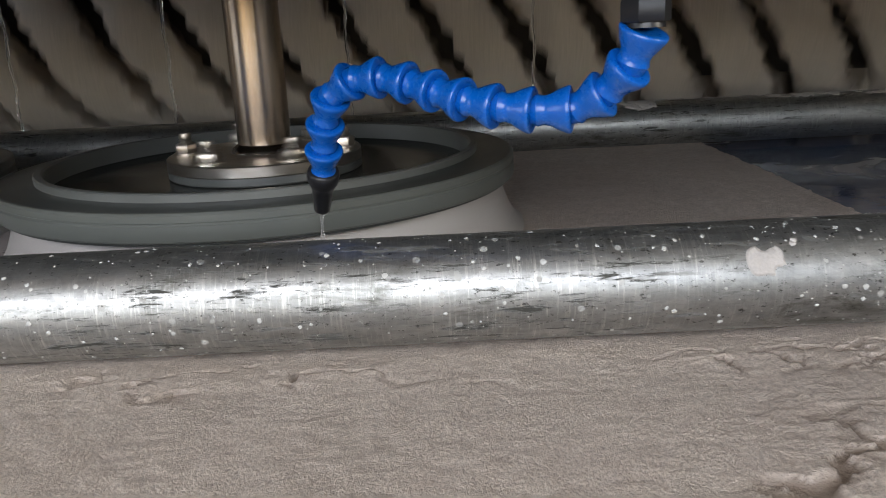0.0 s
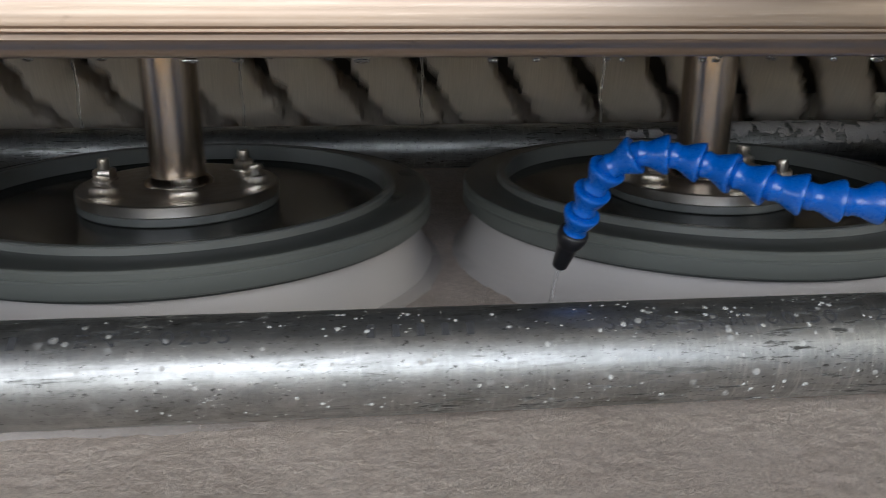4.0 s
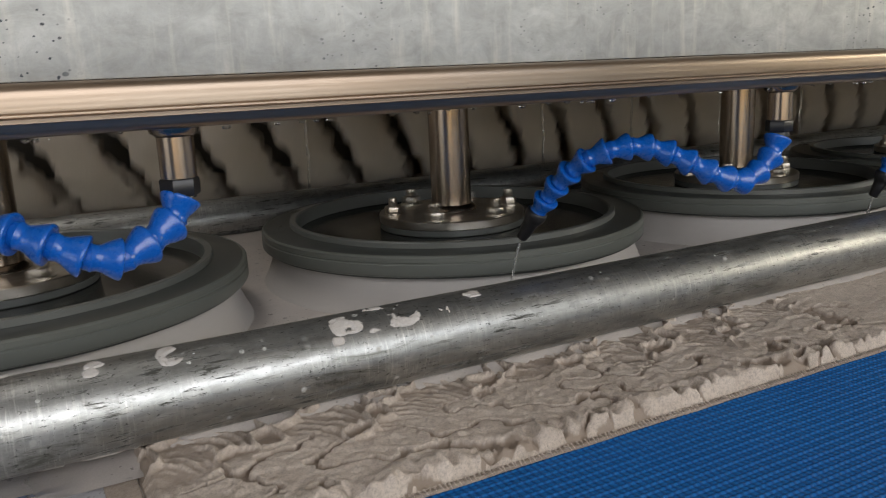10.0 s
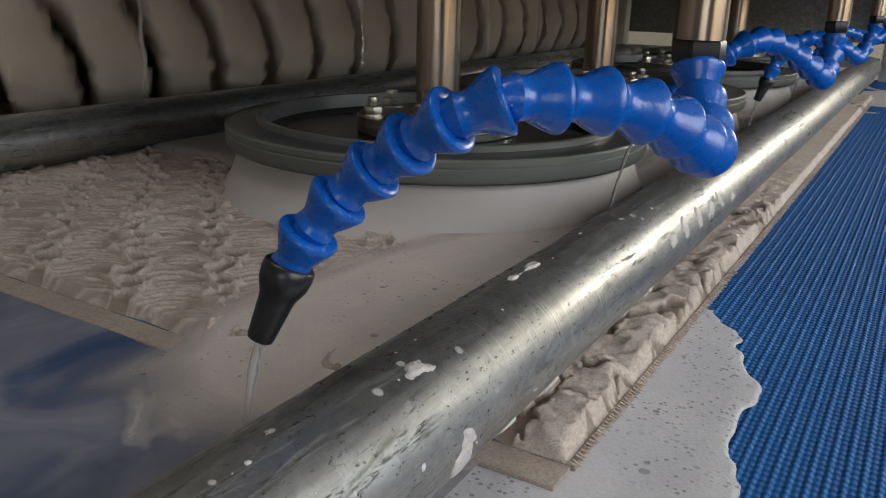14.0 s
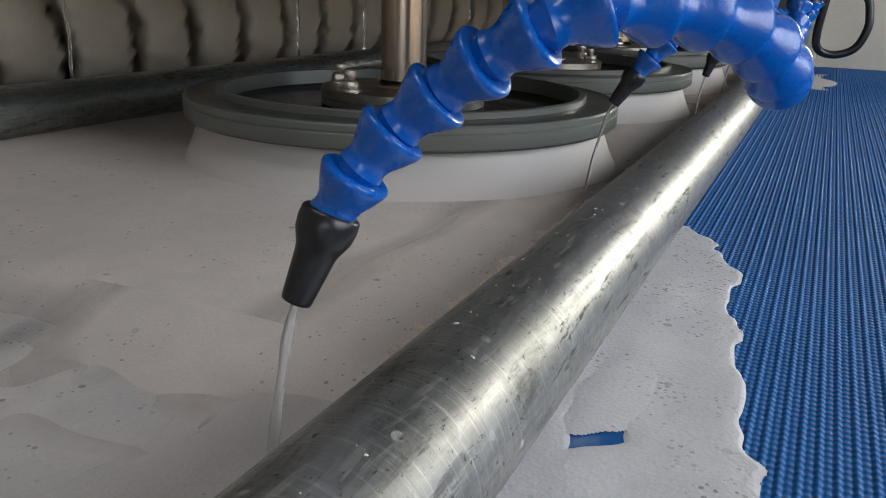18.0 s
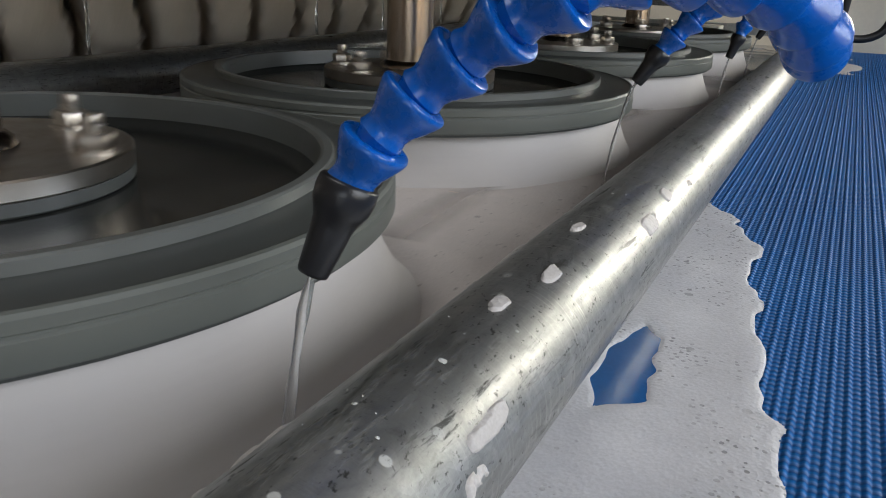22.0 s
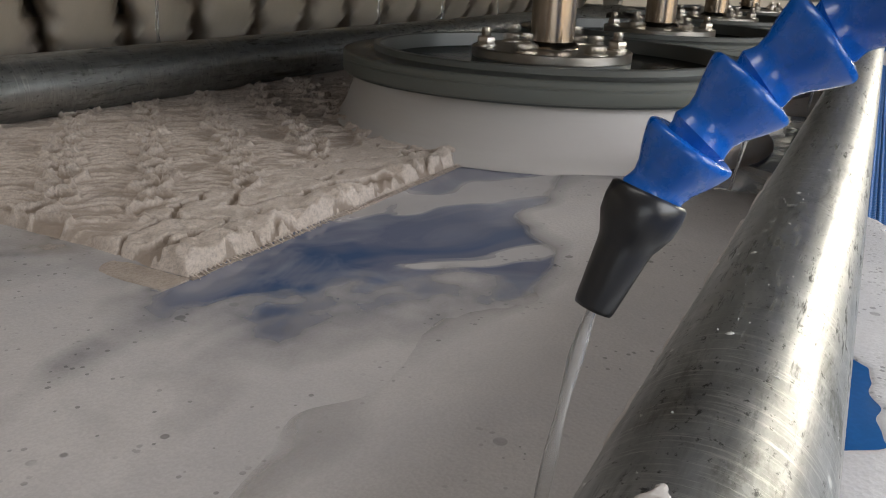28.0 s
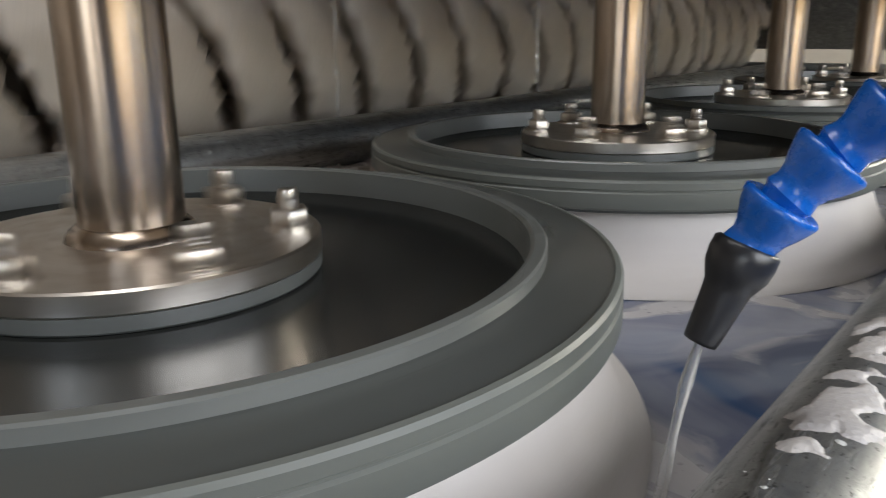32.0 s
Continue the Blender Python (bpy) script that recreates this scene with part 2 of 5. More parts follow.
def mat_carpet(name, c1=(0.72, 0.625, 0.545), c2=(0.52, 0.43, 0.365)):
    n = Nodes(name)
    tuft = n.noise(520, 4, 0.78)
    clump = n.noise(240, 4, 0.7, n.stretch(1.0, 0.6, 1.0), 0.5)
    mid = n.noise(75, 6, 0.68, None, 0.6)
    big = n.noise(5, 5, 0.6)
    wet = n.noise(22, 6, 0.65, None, 0.8)
    col = n.mix(n.ramp(mid, [(0.35, 0), (0.7, 0.8)]), c1, c2)
    col = n.mix(n.ramp(big, [(0.35, 0.0), (0.7, 0.45)]), col, tuple(c * 0.8 for c in c2))
    # low spots among clumps and tufts are darkened in colour, as small shadows
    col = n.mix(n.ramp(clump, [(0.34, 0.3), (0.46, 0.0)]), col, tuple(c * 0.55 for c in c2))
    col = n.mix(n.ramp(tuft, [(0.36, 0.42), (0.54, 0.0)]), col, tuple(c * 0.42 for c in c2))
    # carved ground is darkened in the colour, standing in for shade between the plates
    carved_shade = n.t.nodes.new("ShaderNodeAttribute")
    carved_shade.attribute_name = "carved_shade"
    col = n.mix(n.ramp(carved_shade.outputs["Fac"], [(0.05, 0.0), (0.7, 0.9)]), col, tuple(c * f for c, f in zip(c2, (0.60, 0.57, 0.54))))
    n.set(Base_Color=col, Roughness=n.ramp(wet, [(0.4, 0.72), (0.68, 0.38)]), Specular_IOR_Level=0.4)
    n.bump(n.mix(0.4, tuft, n.mix(0.5, mid, clump)), 1.0, 0.0028)
    return n.m


def mat_foam(name, colour=(0.60, 0.595, 0.615), bump=0.38, thin=False, soft=False, pits=1.0):
    n = Nodes(name)
    bub = n.cells(420)
    fine = n.noise(800, 3, 0.65)
    big = n.noise(32, 7, 0.65, None, 0.8)
    wide = n.noise(7, 4, 0.6, None, 0.6)
    where = n.ramp(n.noise(13, 4, 0.6), [(0.46, 0.0), (0.56, 1.0)])
    pf = n.mix(1.0, n.mix(1.0, n.pores(120, 0.10 * pits, 0.34), n.pores(330, 0.20 * pits, 0.40), "LIGHTEN"), where, "MULTIPLY")
    col = n.mix(n.ramp(big, [(0.38, 0), (0.72, 0.45)]), colour, tuple(c * 0.76 for c in colour))
    col = n.mix(n.ramp(wide, [(0.40, 0), (0.66, 0.4)]), col, tuple(c * f for c, f in zip(colour, (0.74, 0.76, 0.82))))
    col = n.mix(n.ramp(fine, [(0.40, 0.25), (0.6, 0.0)]), col, tuple(c * 0.6 for c in colour))
    col = n.mix(pf, col, tuple(c * 0.45 for c in colour))
    n.set(Base_Color=col, Roughness=0.5, Specular_IOR_Level=0.35)
    if thin:
        cover = n.t.nodes.new("ShaderNodeAttribute")
        cover.attribute_name = "cover"
        ragged = n.mix(0.93, n.noise(34, 6, 0.62, None, 0.8), n.noise(7.0, 2, 0.4, n.stretch(0.6, 1.7, 1, n.swirl(3.0, 0.42)), 0.2))
        n.set(Alpha=n.ramp(n.maths("ADD", cover.outputs["Fac"], n.maths("MULTIPLY", n.maths("SUBTRACT", ragged, 0.5), 0.7 if soft else 1.5)), [(0.10, 0.0), (0.75, 1.0)] if soft else [(0.10, 0.0), (0.22, 0.5), (0.30, 0.72), (0.52, 1.0)]))
    n.bump(n.mix(0.45, n.mix(0.4, bub, n.mix(0.5, fine, big)), n.ramp(pf, [(0, 1.0), (1, 0.0)])), bump, 0.0018)
    return n.m


def mat_suds(name):
    """Soapy water over the belt: swirls of foam on blue-grey water."""
    n = Nodes(name)
    vec = n.swirl(3.2, 0.38)
    sw = n.noise(5.5, 3, 0.46, vec, 0.9)
    fine = n.noise(60, 5, 0.6, vec)
    veil = n.ramp(n.noise(11, 4, 0.55, vec, 0.8), [(0.44, 0.0), (0.70, 0.65)])
    hm = n.ramp(n.noise(16, 3), [(0.50, 0.0), (0.60, 1.0)])
    foam = n.ramp(n.mix(0.07, sw, fine), [(0.555, 0.0), (0.572, 0.5), (0.592, 0.85), (0.66, 1.0)])
    water = n.mix(n.ramp(sw, [(0.36, 0.0), (0.46, 1.0)]), (0.050, 0.084, 0.165), (0.125, 0.138, 0.195))
    water = n.mix(veil, water, (0.30, 0.30, 0.335))
    suds = n.mix(n.ramp(n.noise(9, 4, 0.55, vec), [(0.35, 0), (0.7, 1)]), (0.38, 0.360, 0.352), (0.47, 0.45, 0.445))
    col = n.mix(foam, water, suds)
    holes = n.mix(1.0, n.pores(95, 0.30, 0.26), n.pores(260, 0.40, 0.36), "LIGHTEN")
    hf = n.mix(1.0, n.mix(1.0, holes, hm, "MULTIPLY"), foam, "MULTIPLY")
    col = n.mix(hf, col, (0.13, 0.12, 0.13))
    n.set(Base_Color=col, Roughness=n.mix(foam, (0.07,) * 3, (0.34,) * 3), Specular_IOR_Level=0.5)
    n.bump(n.mix(0.5, n.mix(0.3, foam, n.ramp(hf, [(0, 1.0), (1, 0.0)])), n.noise(40, 4, 0.55)), 0.22, 0.003)
    return n.m


def mat_bristle(name, c1, c2, scale=900):
    n = Nodes(name)
    ang = n.noise(scale, 4, 0.7, n.stretch(1, 1, 0.03))
    big = n.noise(30, 4, 0.6, n.stretch(1, 1, 0.1))
    col = n.mix(n.ramp(ang, [(0.3, 0), (0.7, 0.8)]), c1, c2)
    col = n.mix(n.ramp(big, [(0.3, 0), (0.75, 0.4)]), col, c2)
    n.set(Base_Color=col, Roughness=0.55, Specular_IOR_Level=0.3)
    n.bump(ang, 0.3, 0.0012)
    return n.m


def mat_water(name, tint=(0.9, 0.93, 0.95), clear=1.0):
    n = Nodes(name)
    n.set(Base_Color=(*tint, 1), Roughness=0.05, IOR=1.33, Transmission_Weight=clear)
    n.bump(n.noise(300, 3, 0.6, n.stretch(1, 1, 0.3)), 0.4, 0.001)
    return n.m


M_ROLL = mat_galvanised("galvanised_roller", 0.8, 0.47, 0.35)
M_PLATE = mat_sheet("galvanised_plate", 0.53, 0.50)
# the brown of reflected surroundings is put into this tint
M_TUBE = mat_stainless("brushed_stainless", (0.40, 0.335, 0.275), 0.30, "X", 420)
M_SHAFT = mat_stainless("drawn_stainless", (0.47, 0.41, 0.35), 0.20, "Z", 420)
M_BOLT = mat_stainless("bolt_steel", (0.66, 0.64, 0.60), 0.28, "R", 300)
M_DISC = mat_plain("grey_plastic_disc", (0.062, 0.066, 0.062), 0.30, 0.0, 0.3, 22, 0.12, 0.5)
M_RIM = mat_plain("worn_grey_rim", (0.115, 0.122, 0.110), 0.40, 0.0, 0.3, 60, 0.12)
M_DISC_DARK = mat_plain("dark_wet_disc", (0.018, 0.019, 0.018), 0.16, 0.0, 0.35, 18, 0.1, 0.5)
M_LIP = mat_plain("grey_lip", (0.125, 0.130, 0.122), 0.30, 0.0, 0.3, 40, 0.12)
M_HOSE = mat_hose()
M_BLACK = mat_plain("black_plastic", (0.014, 0.014, 0.016), 0.32, 0.0, 0.3, 60, 0.15)
M_BELT = mat_belt()
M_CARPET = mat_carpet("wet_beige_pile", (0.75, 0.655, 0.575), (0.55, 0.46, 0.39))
M_BACKING = mat_carpet("woven_backing", (0.50, 0.42, 0.35), (0.36, 0.29, 0.24))
M_FOAM = mat_foam("white_foam", pits=2.6)
M_FOAM_RIDE = mat_foam("lifted_foam", (0.57, 0.535, 0.505), 0.5)
M_FOAM_BEIGE = mat_foam("beige_foam", (0.49, 0.462, 0.448), 0.4, True)
M_FOAM_SOFT = mat_foam("soft_edged_foam", (0.58, 0.525, 0.485), 0.35, True, True)
M_SPECK = mat_plain("dried_speck", (0.55, 0.55, 0.53), 0.6, 0.0, 0.3, 200)
M_ENDSHEET = mat_galvanised("end_sheet_steel", 0.3, 0.42, 0.5)
M_BACKSHEET = mat_plain("pale_back_sheet", (0.24, 0.22, 0.19), 0.5, 0.0, 0.3, 12)
M_FOAM_GREY = mat_foam("thin_foam", (0.66, 0.62, 0.60), 0.4)
M_SUDS = mat_suds("soapy_water")
M_BRISTLE = mat_bristle("white_bristles", (0.56, 0.53, 0.502), (0.40, 0.372, 0.35))
M_SPIRAL = mat_bristle("grey_bristles", (0.70, 0.63, 0.545), (0.48, 0.43, 0.365), 500)
M_CORE = mat_plain("black_core", (0.035, 0.032, 0.028), 0.6, 0.0, 0.3, 20)
M_WATER = mat_water("clear_water")
M_FILM = mat_plain("wet_blue_film", (0.02, 0.105, 0.31), 0.12, 0.0, 0.3, 40, 0.1)
M_JET = mat_water("aerated_water", (0.88, 0.88, 0.88), 0.88)
M_PAINT = mat_plain("cream_paint", (0.62, 0.57, 0.48), 0.55, 0.0, 0.15, 9, 0.1)
M_CONCRETE = mat_plain("hall_concrete", (0.30, 0.29, 0.27), 0.7, 0.0, 0.4, 4, 0.3, 0.4, 0.004)
M_HALL = mat_plain("hall_wall", (0.42, 0.36, 0.29), 0.75, 0.0, 0.35, 3, 0.2, 0.4, 0.004)
M_DARK = mat_plain("dark_steel", (0.05, 0.05, 0.052), 0.4, 0.7, 0.3, 20)
M_INK = mat_plain("print_ink", (0.058, 0.059, 0.063), 0.6, 0.0, 0.5, 500)

# ---------------------------------------------------------------- mesh helpers


def finish(bm, name, material, smooth=True):
    me = bpy.data.meshes.new(name)
    bmesh.ops.recalc_face_normals(bm, faces=bm.faces[:])
    bm.to_mesh(me)
    bm.free()
    me.materials.append(material)
    if smooth:
        me.polygons.foreach_set("use_smooth", [True] * len(me.polygons))
    return me


def part(name, bm, material=None, parent=None, label="", smooth=True, angle=40):
    me = finish(bm, name, material, smooth) if isinstance(bm, bmesh.types.BMesh) else bm
    if smooth and isinstance(bm, bmesh.types.BMesh) and angle:
        me.set_sharp_from_angle(angle=radians(angle))
    ob = new(name, me)
    ob.parent = parent
    return tagged(ob, label)


def thing(name, label, category, at=None, group="", kind=""):
    ob = new(name)
    ob.empty_display_size = 0.05
    if at is not None:
        ob.matrix_basis = at
    return tagged(ob, label, category, group, kind)


def lathe(profile, steps=64, jitter=None):
    """Turns (r, z) points round z."""
    bm = bmesh.new()
    rings = []
    for i, (r, z) in enumerate(profile):
        if r < 1e-5:
            rings.append([bm.verts.new((0, 0, z))])
        else:
            rings.append([bm.verts.new(((r + (jitter(i, k) if jitter else 0)) * math.cos(2 * math.pi * k / steps),
                                        (r + (jitter(i, k) if jitter else 0)) * math.sin(2 * math.pi * k / steps), z)) for k in range(steps)])
    for a, b in zip(rings, rings[1:]):
        for k in range(steps):
            k2 = (k + 1) % steps
            if len(a) == 1 and len(b) == 1:
                continue
            if len(a) == 1:
                bm.faces.new((a[0], b[k], b[k2]))
            elif len(b) == 1:
                bm.faces.new((a[k], a[k2], b[0]))
            else:
                bm.faces.new((a[k], a[k2], b[k2], b[k]))
    return bm


def box(x0, y0, z0, x1, y1, z1, bevel=0.0, segs=2):
    bm = bmesh.new()
    bmesh.ops.create_cube(bm, size=1)
    for v in bm.verts:
        v.co = Vector((x0 + (v.co.x + 0.5) * (x1 - x0), y0 + (v.co.y + 0.5) * (y1 - y0), z0 + (v.co.z + 0.5) * (z1 - z0)))
    if bevel:
        bmesh.ops.bevel(bm, geom=bm.edges[:], offset=bevel, segments=segs, affect="EDGES", profile=0.6)
    return bm


def tube_along(points, radii, steps=12, closed=True):
    """A tube of varying radius along a line of points."""
    bm = bmesh.new()
    pts = [Vector(p) for p in points]
    rings = []
    up = Vector((0, 0, 1))
    side = None
    for i, p in enumerate(pts):
        d = (pts[min(i + 1, len(pts) - 1)] - pts[max(i - 1, 0)]).normalized()
        if side is None:
            side = d.cross(up if abs(d.z) < 0.95 else Vector((1, 0, 0))).normalized()
        else:
            side = (side - d * side.dot(d)).normalized()
        v2 = d.cross(side)
        r = radii[i] if isinstance(radii, (list, tuple)) else radii
        rings.append([bm.verts.new(p + r * (math.cos(2 * math.pi * k / steps) * side + math.sin(2 * math.pi * k / steps) * v2)) for k in range(steps)])
    for a, b in zip(rings, rings[1:]):
        for k in range(steps):
            bm.faces.new((a[k], a[(k + 1) % steps], b[(k + 1) % steps], b[k]))
    if closed:
        bm.faces.new(rings[0][::-1])
        bm.faces.new(rings[-1])
    return bm


def turned(bm, m):
    bmesh.ops.transform(bm, matrix=m, verts=bm.verts[:])
    return bm


def aim(p, d):
    """A pose at p whose z points along d."""
    return Matrix.Translation(p) @ Vector(d).to_track_quat("Z", "Y").to_matrix().to_4x4()


def grid_mesh(name, xs, ys, zs, material):
    """A sheet from arrays: zs[j][i] over xs[i], ys[j]."""
    nx, ny = len(xs), len(ys)
    X, Y = np.meshgrid(xs, ys)
    co = np.stack([X, Y, zs], -1).reshape(-1, 3)
    a = (np.arange(ny - 1)[:, None] * nx + np.arange(nx - 1)[None]).ravel()
    faces = np.stack([a, a + 1, a + nx + 1, a + nx], -1)
    me = bpy.data.meshes.new(name)
    me.vertices.add(len(co))
    me.vertices.foreach_set("co", co.ravel())
    me.loops.add(faces.size)
    me.loops.foreach_set("vertex_index", faces.ravel())
    me.polygons.add(len(faces))
    me.polygons.foreach_set("loop_start", np.arange(len(faces)) * 4)
    me.polygons.foreach_set("use_smooth", np.ones(len(faces), bool))
    me.update()
    me.validate()
    me.materials.append(material)
    return me


def field(x, y, size, seed=0):
    """Smooth value noise on arrays."""
    rng = np.random.RandomState(seed)
    tab = rng.rand(256, 256)
    u, v = x / size, y / size
    i, j = np.floor(u).astype(int), np.floor(v).astype(int)
    fu, fv = u - i, v - j
    fu, fv = fu * fu * (3 - 2 * fu), fv * fv * (3 - 2 * fv)
    g = lambda a, b: tab[a % 256, b % 256]
    return (g(i, j) * (1 - fu) + g(i + 1, j) * fu) * (1 - fv) + (g(i, j + 1) * (1 - fu) + g(i + 1, j + 1) * fu) * fv


# ---------------------------------------------------------------- numbers of the machine
ROLL_R, ROLL_Z = 0.03015, 0.0443   # the press roller while it rides on the carpet
ROLL_LOW = 0.0327                   # and on the bare belt
BACK_Y = 0.68
DISC_R, DISC_Y, DISC_Z = 0.220, 0.2892, 0.0592
PITCH = 0.4720
HOSE_X, HOSE_PITCH = 0.2539, 0.4782
X0, X1 = -2.6, 0.92
BX0 = -3.6                # the belt's left end
XB = -1.95                 # the beam's near end
SPEED = 0.0233            # of the carpet and the rollers' skin, metres a second
EDGE0 = -0.372            # the carpet's rear edge at the start


def roller_height(t):
    """The press roller drops from the carpet onto the belt once the hem has passed under it."""
    return float(np.interp(t, [0, 15.7, 16.3, 32], [ROLL_Z, ROLL_Z, ROLL_LOW, ROLL_LOW]))


def side_stroke(t):
    """How far the brush carriage stands to the right."""
    ts, vs = zip(*STROKE)
    i = max(0, min(len(ts) - 2, int(np.searchsorted(ts, t, "right")) - 1))
    m = lambda k: 0.0 if k in (0, len(ts) - 1) else (vs[k + 1] - vs[k - 1]) / (ts[k + 1] - ts[k - 1])
    h = ts[i + 1] - ts[i]
    u = (t - ts[i]) / h
    return ((2 * u**3 - 3 * u**2 + 1) * vs[i] + (u**3 - 2 * u**2 + u) * h * m(i)
            + (3 * u**2 - 2 * u**3) * vs[i + 1] + (u**3 - u**2) * h * m(i + 1))


STROKE = [(0, 0.011), (0.5, 0.072), (1, 0.145), (1.5, 0.242), (2, 0.353), (2.5, 0.451), (3, 0.547), (3.5, 0.653), (4, 0.753), (4.5, 0.797), (5, 0.826), (5.4, 0.833), (5.9, 0.826), (6.5, 0.791), (7, 0.695), (7.5, 0.605), (8, 0.509), (8.5, 0.41), (9, 0.322), (9.5, 0.22), (10, 0.132), (10.5, 0.073), (11, 0.078), (11.5, 0.156), (12, 0.264), (12.5, 0.355), (13, 0.445), (13.5, 0.54), (14, 0.624), (14.5, 0.712), (15, 0.814), (15.5, 0.84), (16, 0.851), (16.5, 0.835), (17, 0.788), (17.5, 0.72), (18, 0.643), (18.5, 0.553), (19, 0.455), (19.5, 0.359), (20, 0.265), (20.5, 0.165), (21, 0.09), (21.3, 0.067), (21.5, 0.076), (22, 0.145), (22.5, 0.239), (23, 0.334), (23.5, 0.426), (24, 0.518), (24.5, 0.606), (25, 0.68), (25.5, 0.732), (26, 0.768), (26.6, 0.787), (27.1, 0.79), (27.5, 0.771), (28, 0.74), (28.5, 0.661), (29, 0.559), (29.5, 0.463), (30, 0.369), (30.5, 0.276), (31, 0.198), (31.5, 0.124), (32, 0.064)]

# ---------------------------------------------------------------- hall around the machine
tagged(part("floor", box(-6, -4.5, -0.95, 7, 5, -0.85), M_CONCRETE), "grey concrete floor of the hall", "floor", kind="structure")
tagged(part("ceiling", box(-6, -4.5, 3.2, 7, 5, 3.3), M_HALL), "dim plain hall ceiling", "ceiling", kind="structure")
tagged(part("wall_north", box(-6, 4.8, -0.85, 7, 5, 3.2), M_HALL), "brownish hall wall", "wall", kind="structure")

east_wall = bmesh.new()
for a in ((3.2, -4.5, -0.85, 3.4, -2.95, 3.2), (3.2, -0.85, -0.85, 3.4, 5, 3.2), (3.2, -2.95, -0.85, 3.4, -0.85, 0.32), (3.2, -2.95, 2.3, 3.4, -0.85, 3.2)):
    east_wall.from_mesh(finish(box(*a), "piece", M_PAINT))
tagged(part("wall_east", east_wall, M_PAINT), "cream painted hall wall with an open window", "wall", kind="structure")
# unseen wall, with an opening cut for the added west lamp
west = bmesh.new()
for a in ((-6.2, -4.5, -0.85, -6, -3.0, 3.2), (-6.2, -0.4, -0.85, -6, 5, 3.2), (-6.2, -3.0, 2.4, -6, -0.4, 3.2)):
    west.from_mesh(finish(box(*a), "piece", M_HALL))
tagged(part("wall_west", west, M_HALL), "brownish hall wall, opened for the added west lamp", "wall", kind="structure")
gate = bmesh.new()
for a in ((-6, -4.5, -0.85, -3.9, -4.3, 3.2), (2.0, -4.5, -0.85, 7, -4.3, 3.2), (-3.9, -4.5, 3.0, 2.0, -4.3, 3.2)):
    piece = finish(box(*a), "piece", M_HALL)
    gate.from_mesh(piece)
tagged(part("wall_south", gate, M_HALL), "brownish hall wall with an open gate", "wall", kind="structure")

# ---------------------------------------------------------------- belt
ys = np.arange(-1.6, -0.02, 0.0006)
rib = np.abs(np.sin(np.pi * ys / 0.0036)) ** 0.6 * 0.0011
rib = rib + 0.0003 * np.sin(2 * np.pi * ys / 0.0072)
xs = np.linspace(BX0, 1.12, 44)
belt = thing("conveyor_belt", "blue woven plastic conveyor belt with fine ribs", "conveyor belt")
part("belt_front", grid_mesh("belt_front", xs, ys, np.repeat((rib - 0.0011)[:, None], len(xs), 1), M_BELT), None, belt)
xs2, ys2 = np.linspace(BX0, 1.12, 60), np.linspace(-0.02, 1.6, 40)
part("belt_rear", grid_mesh("belt_under", xs2, ys2, np.full((40, 60), -0.0004), M_BELT), None, belt)
part("bed", box(BX0, -1.6, -0.12, 1.12, 1.6, -0.004), M_DARK, belt, "dark steel bed under the belt")

for lx in (BX0 + 0.1, -2.0, -0.5, 1.0):
    for ly in (-1.5, 1.5):
        part("leg", box(lx - 0.03, ly - 0.03, -0.85, lx + 0.03, ly + 0.03, -0.1205, 0.003), M_DARK, belt, "dark steel leg")

# ---------------------------------------------------------------- rollers


def roller(name, label, y, z, mat):
    ob = thing(name, label, "roller", pose(0, y, z))
    n, k = 90, 64
    bm = bmesh.new()
    rings = []
    for i in range(n + 1):
        x = X0 + 0.1 + (X1 - X0 - 0.1) * i / n
        rr = ROLL_R + 0.00006 * math.sin(x * 23)
        rings.append([bm.verts.new((x, rr * math.cos(2 * math.pi * j / k), rr * math.sin(2 * math.pi * j / k))) for j in range(k)])
    for a, b in zip(rings, rings[1:]):
        for j in range(k):
            bm.faces.new((a[j], a[(j + 1) % k], b[(j + 1) % k], b[j]))
    bm.faces.new(rings[0])
    bm.faces.new(rings[-1])
    part("pipe", bm, mat, ob)
    part("journal", turned(lathe([(0, 0), (0.016, 0), (0.016, 0.16), (0, 0.16)], 24), pose(X1 + 0.0005, 0, 0, 0, 90, 0)), M_DARK, ob, "dark shaft end")
    return ob


front_roller = roller("press_roller", "galvanised steel pipe roller with dried splashes, lying on the carpet", 0.0, ROLL_Z, M_ROLL)
back_roller = roller("back_roller", "galvanised steel pipe roller behind the brushes", BACK_Y, 0.0400, M_ROLL)

# ---------------------------------------------------------------- carpet
CX0, CX1, CLEN = -1.217, 0.535, 1.75
carpet = thing("carpet", "soaked beige carpet with scuffed, scalloped pile", "carpet", pose(0, EDGE0, 0))
STEP = 0.0028
xs = np.concatenate([np.arange(CX0, -0.62, 0.0012), np.arange(-0.62, CX1, STEP)])
ys = np.concatenate([np.arange(0.0, 0.48, 0.0012), np.arange(0.48, 0.95, STEP), np.arange(0.95, CLEN, 0.012)])
X, Y = np.meshgrid(xs, ys)


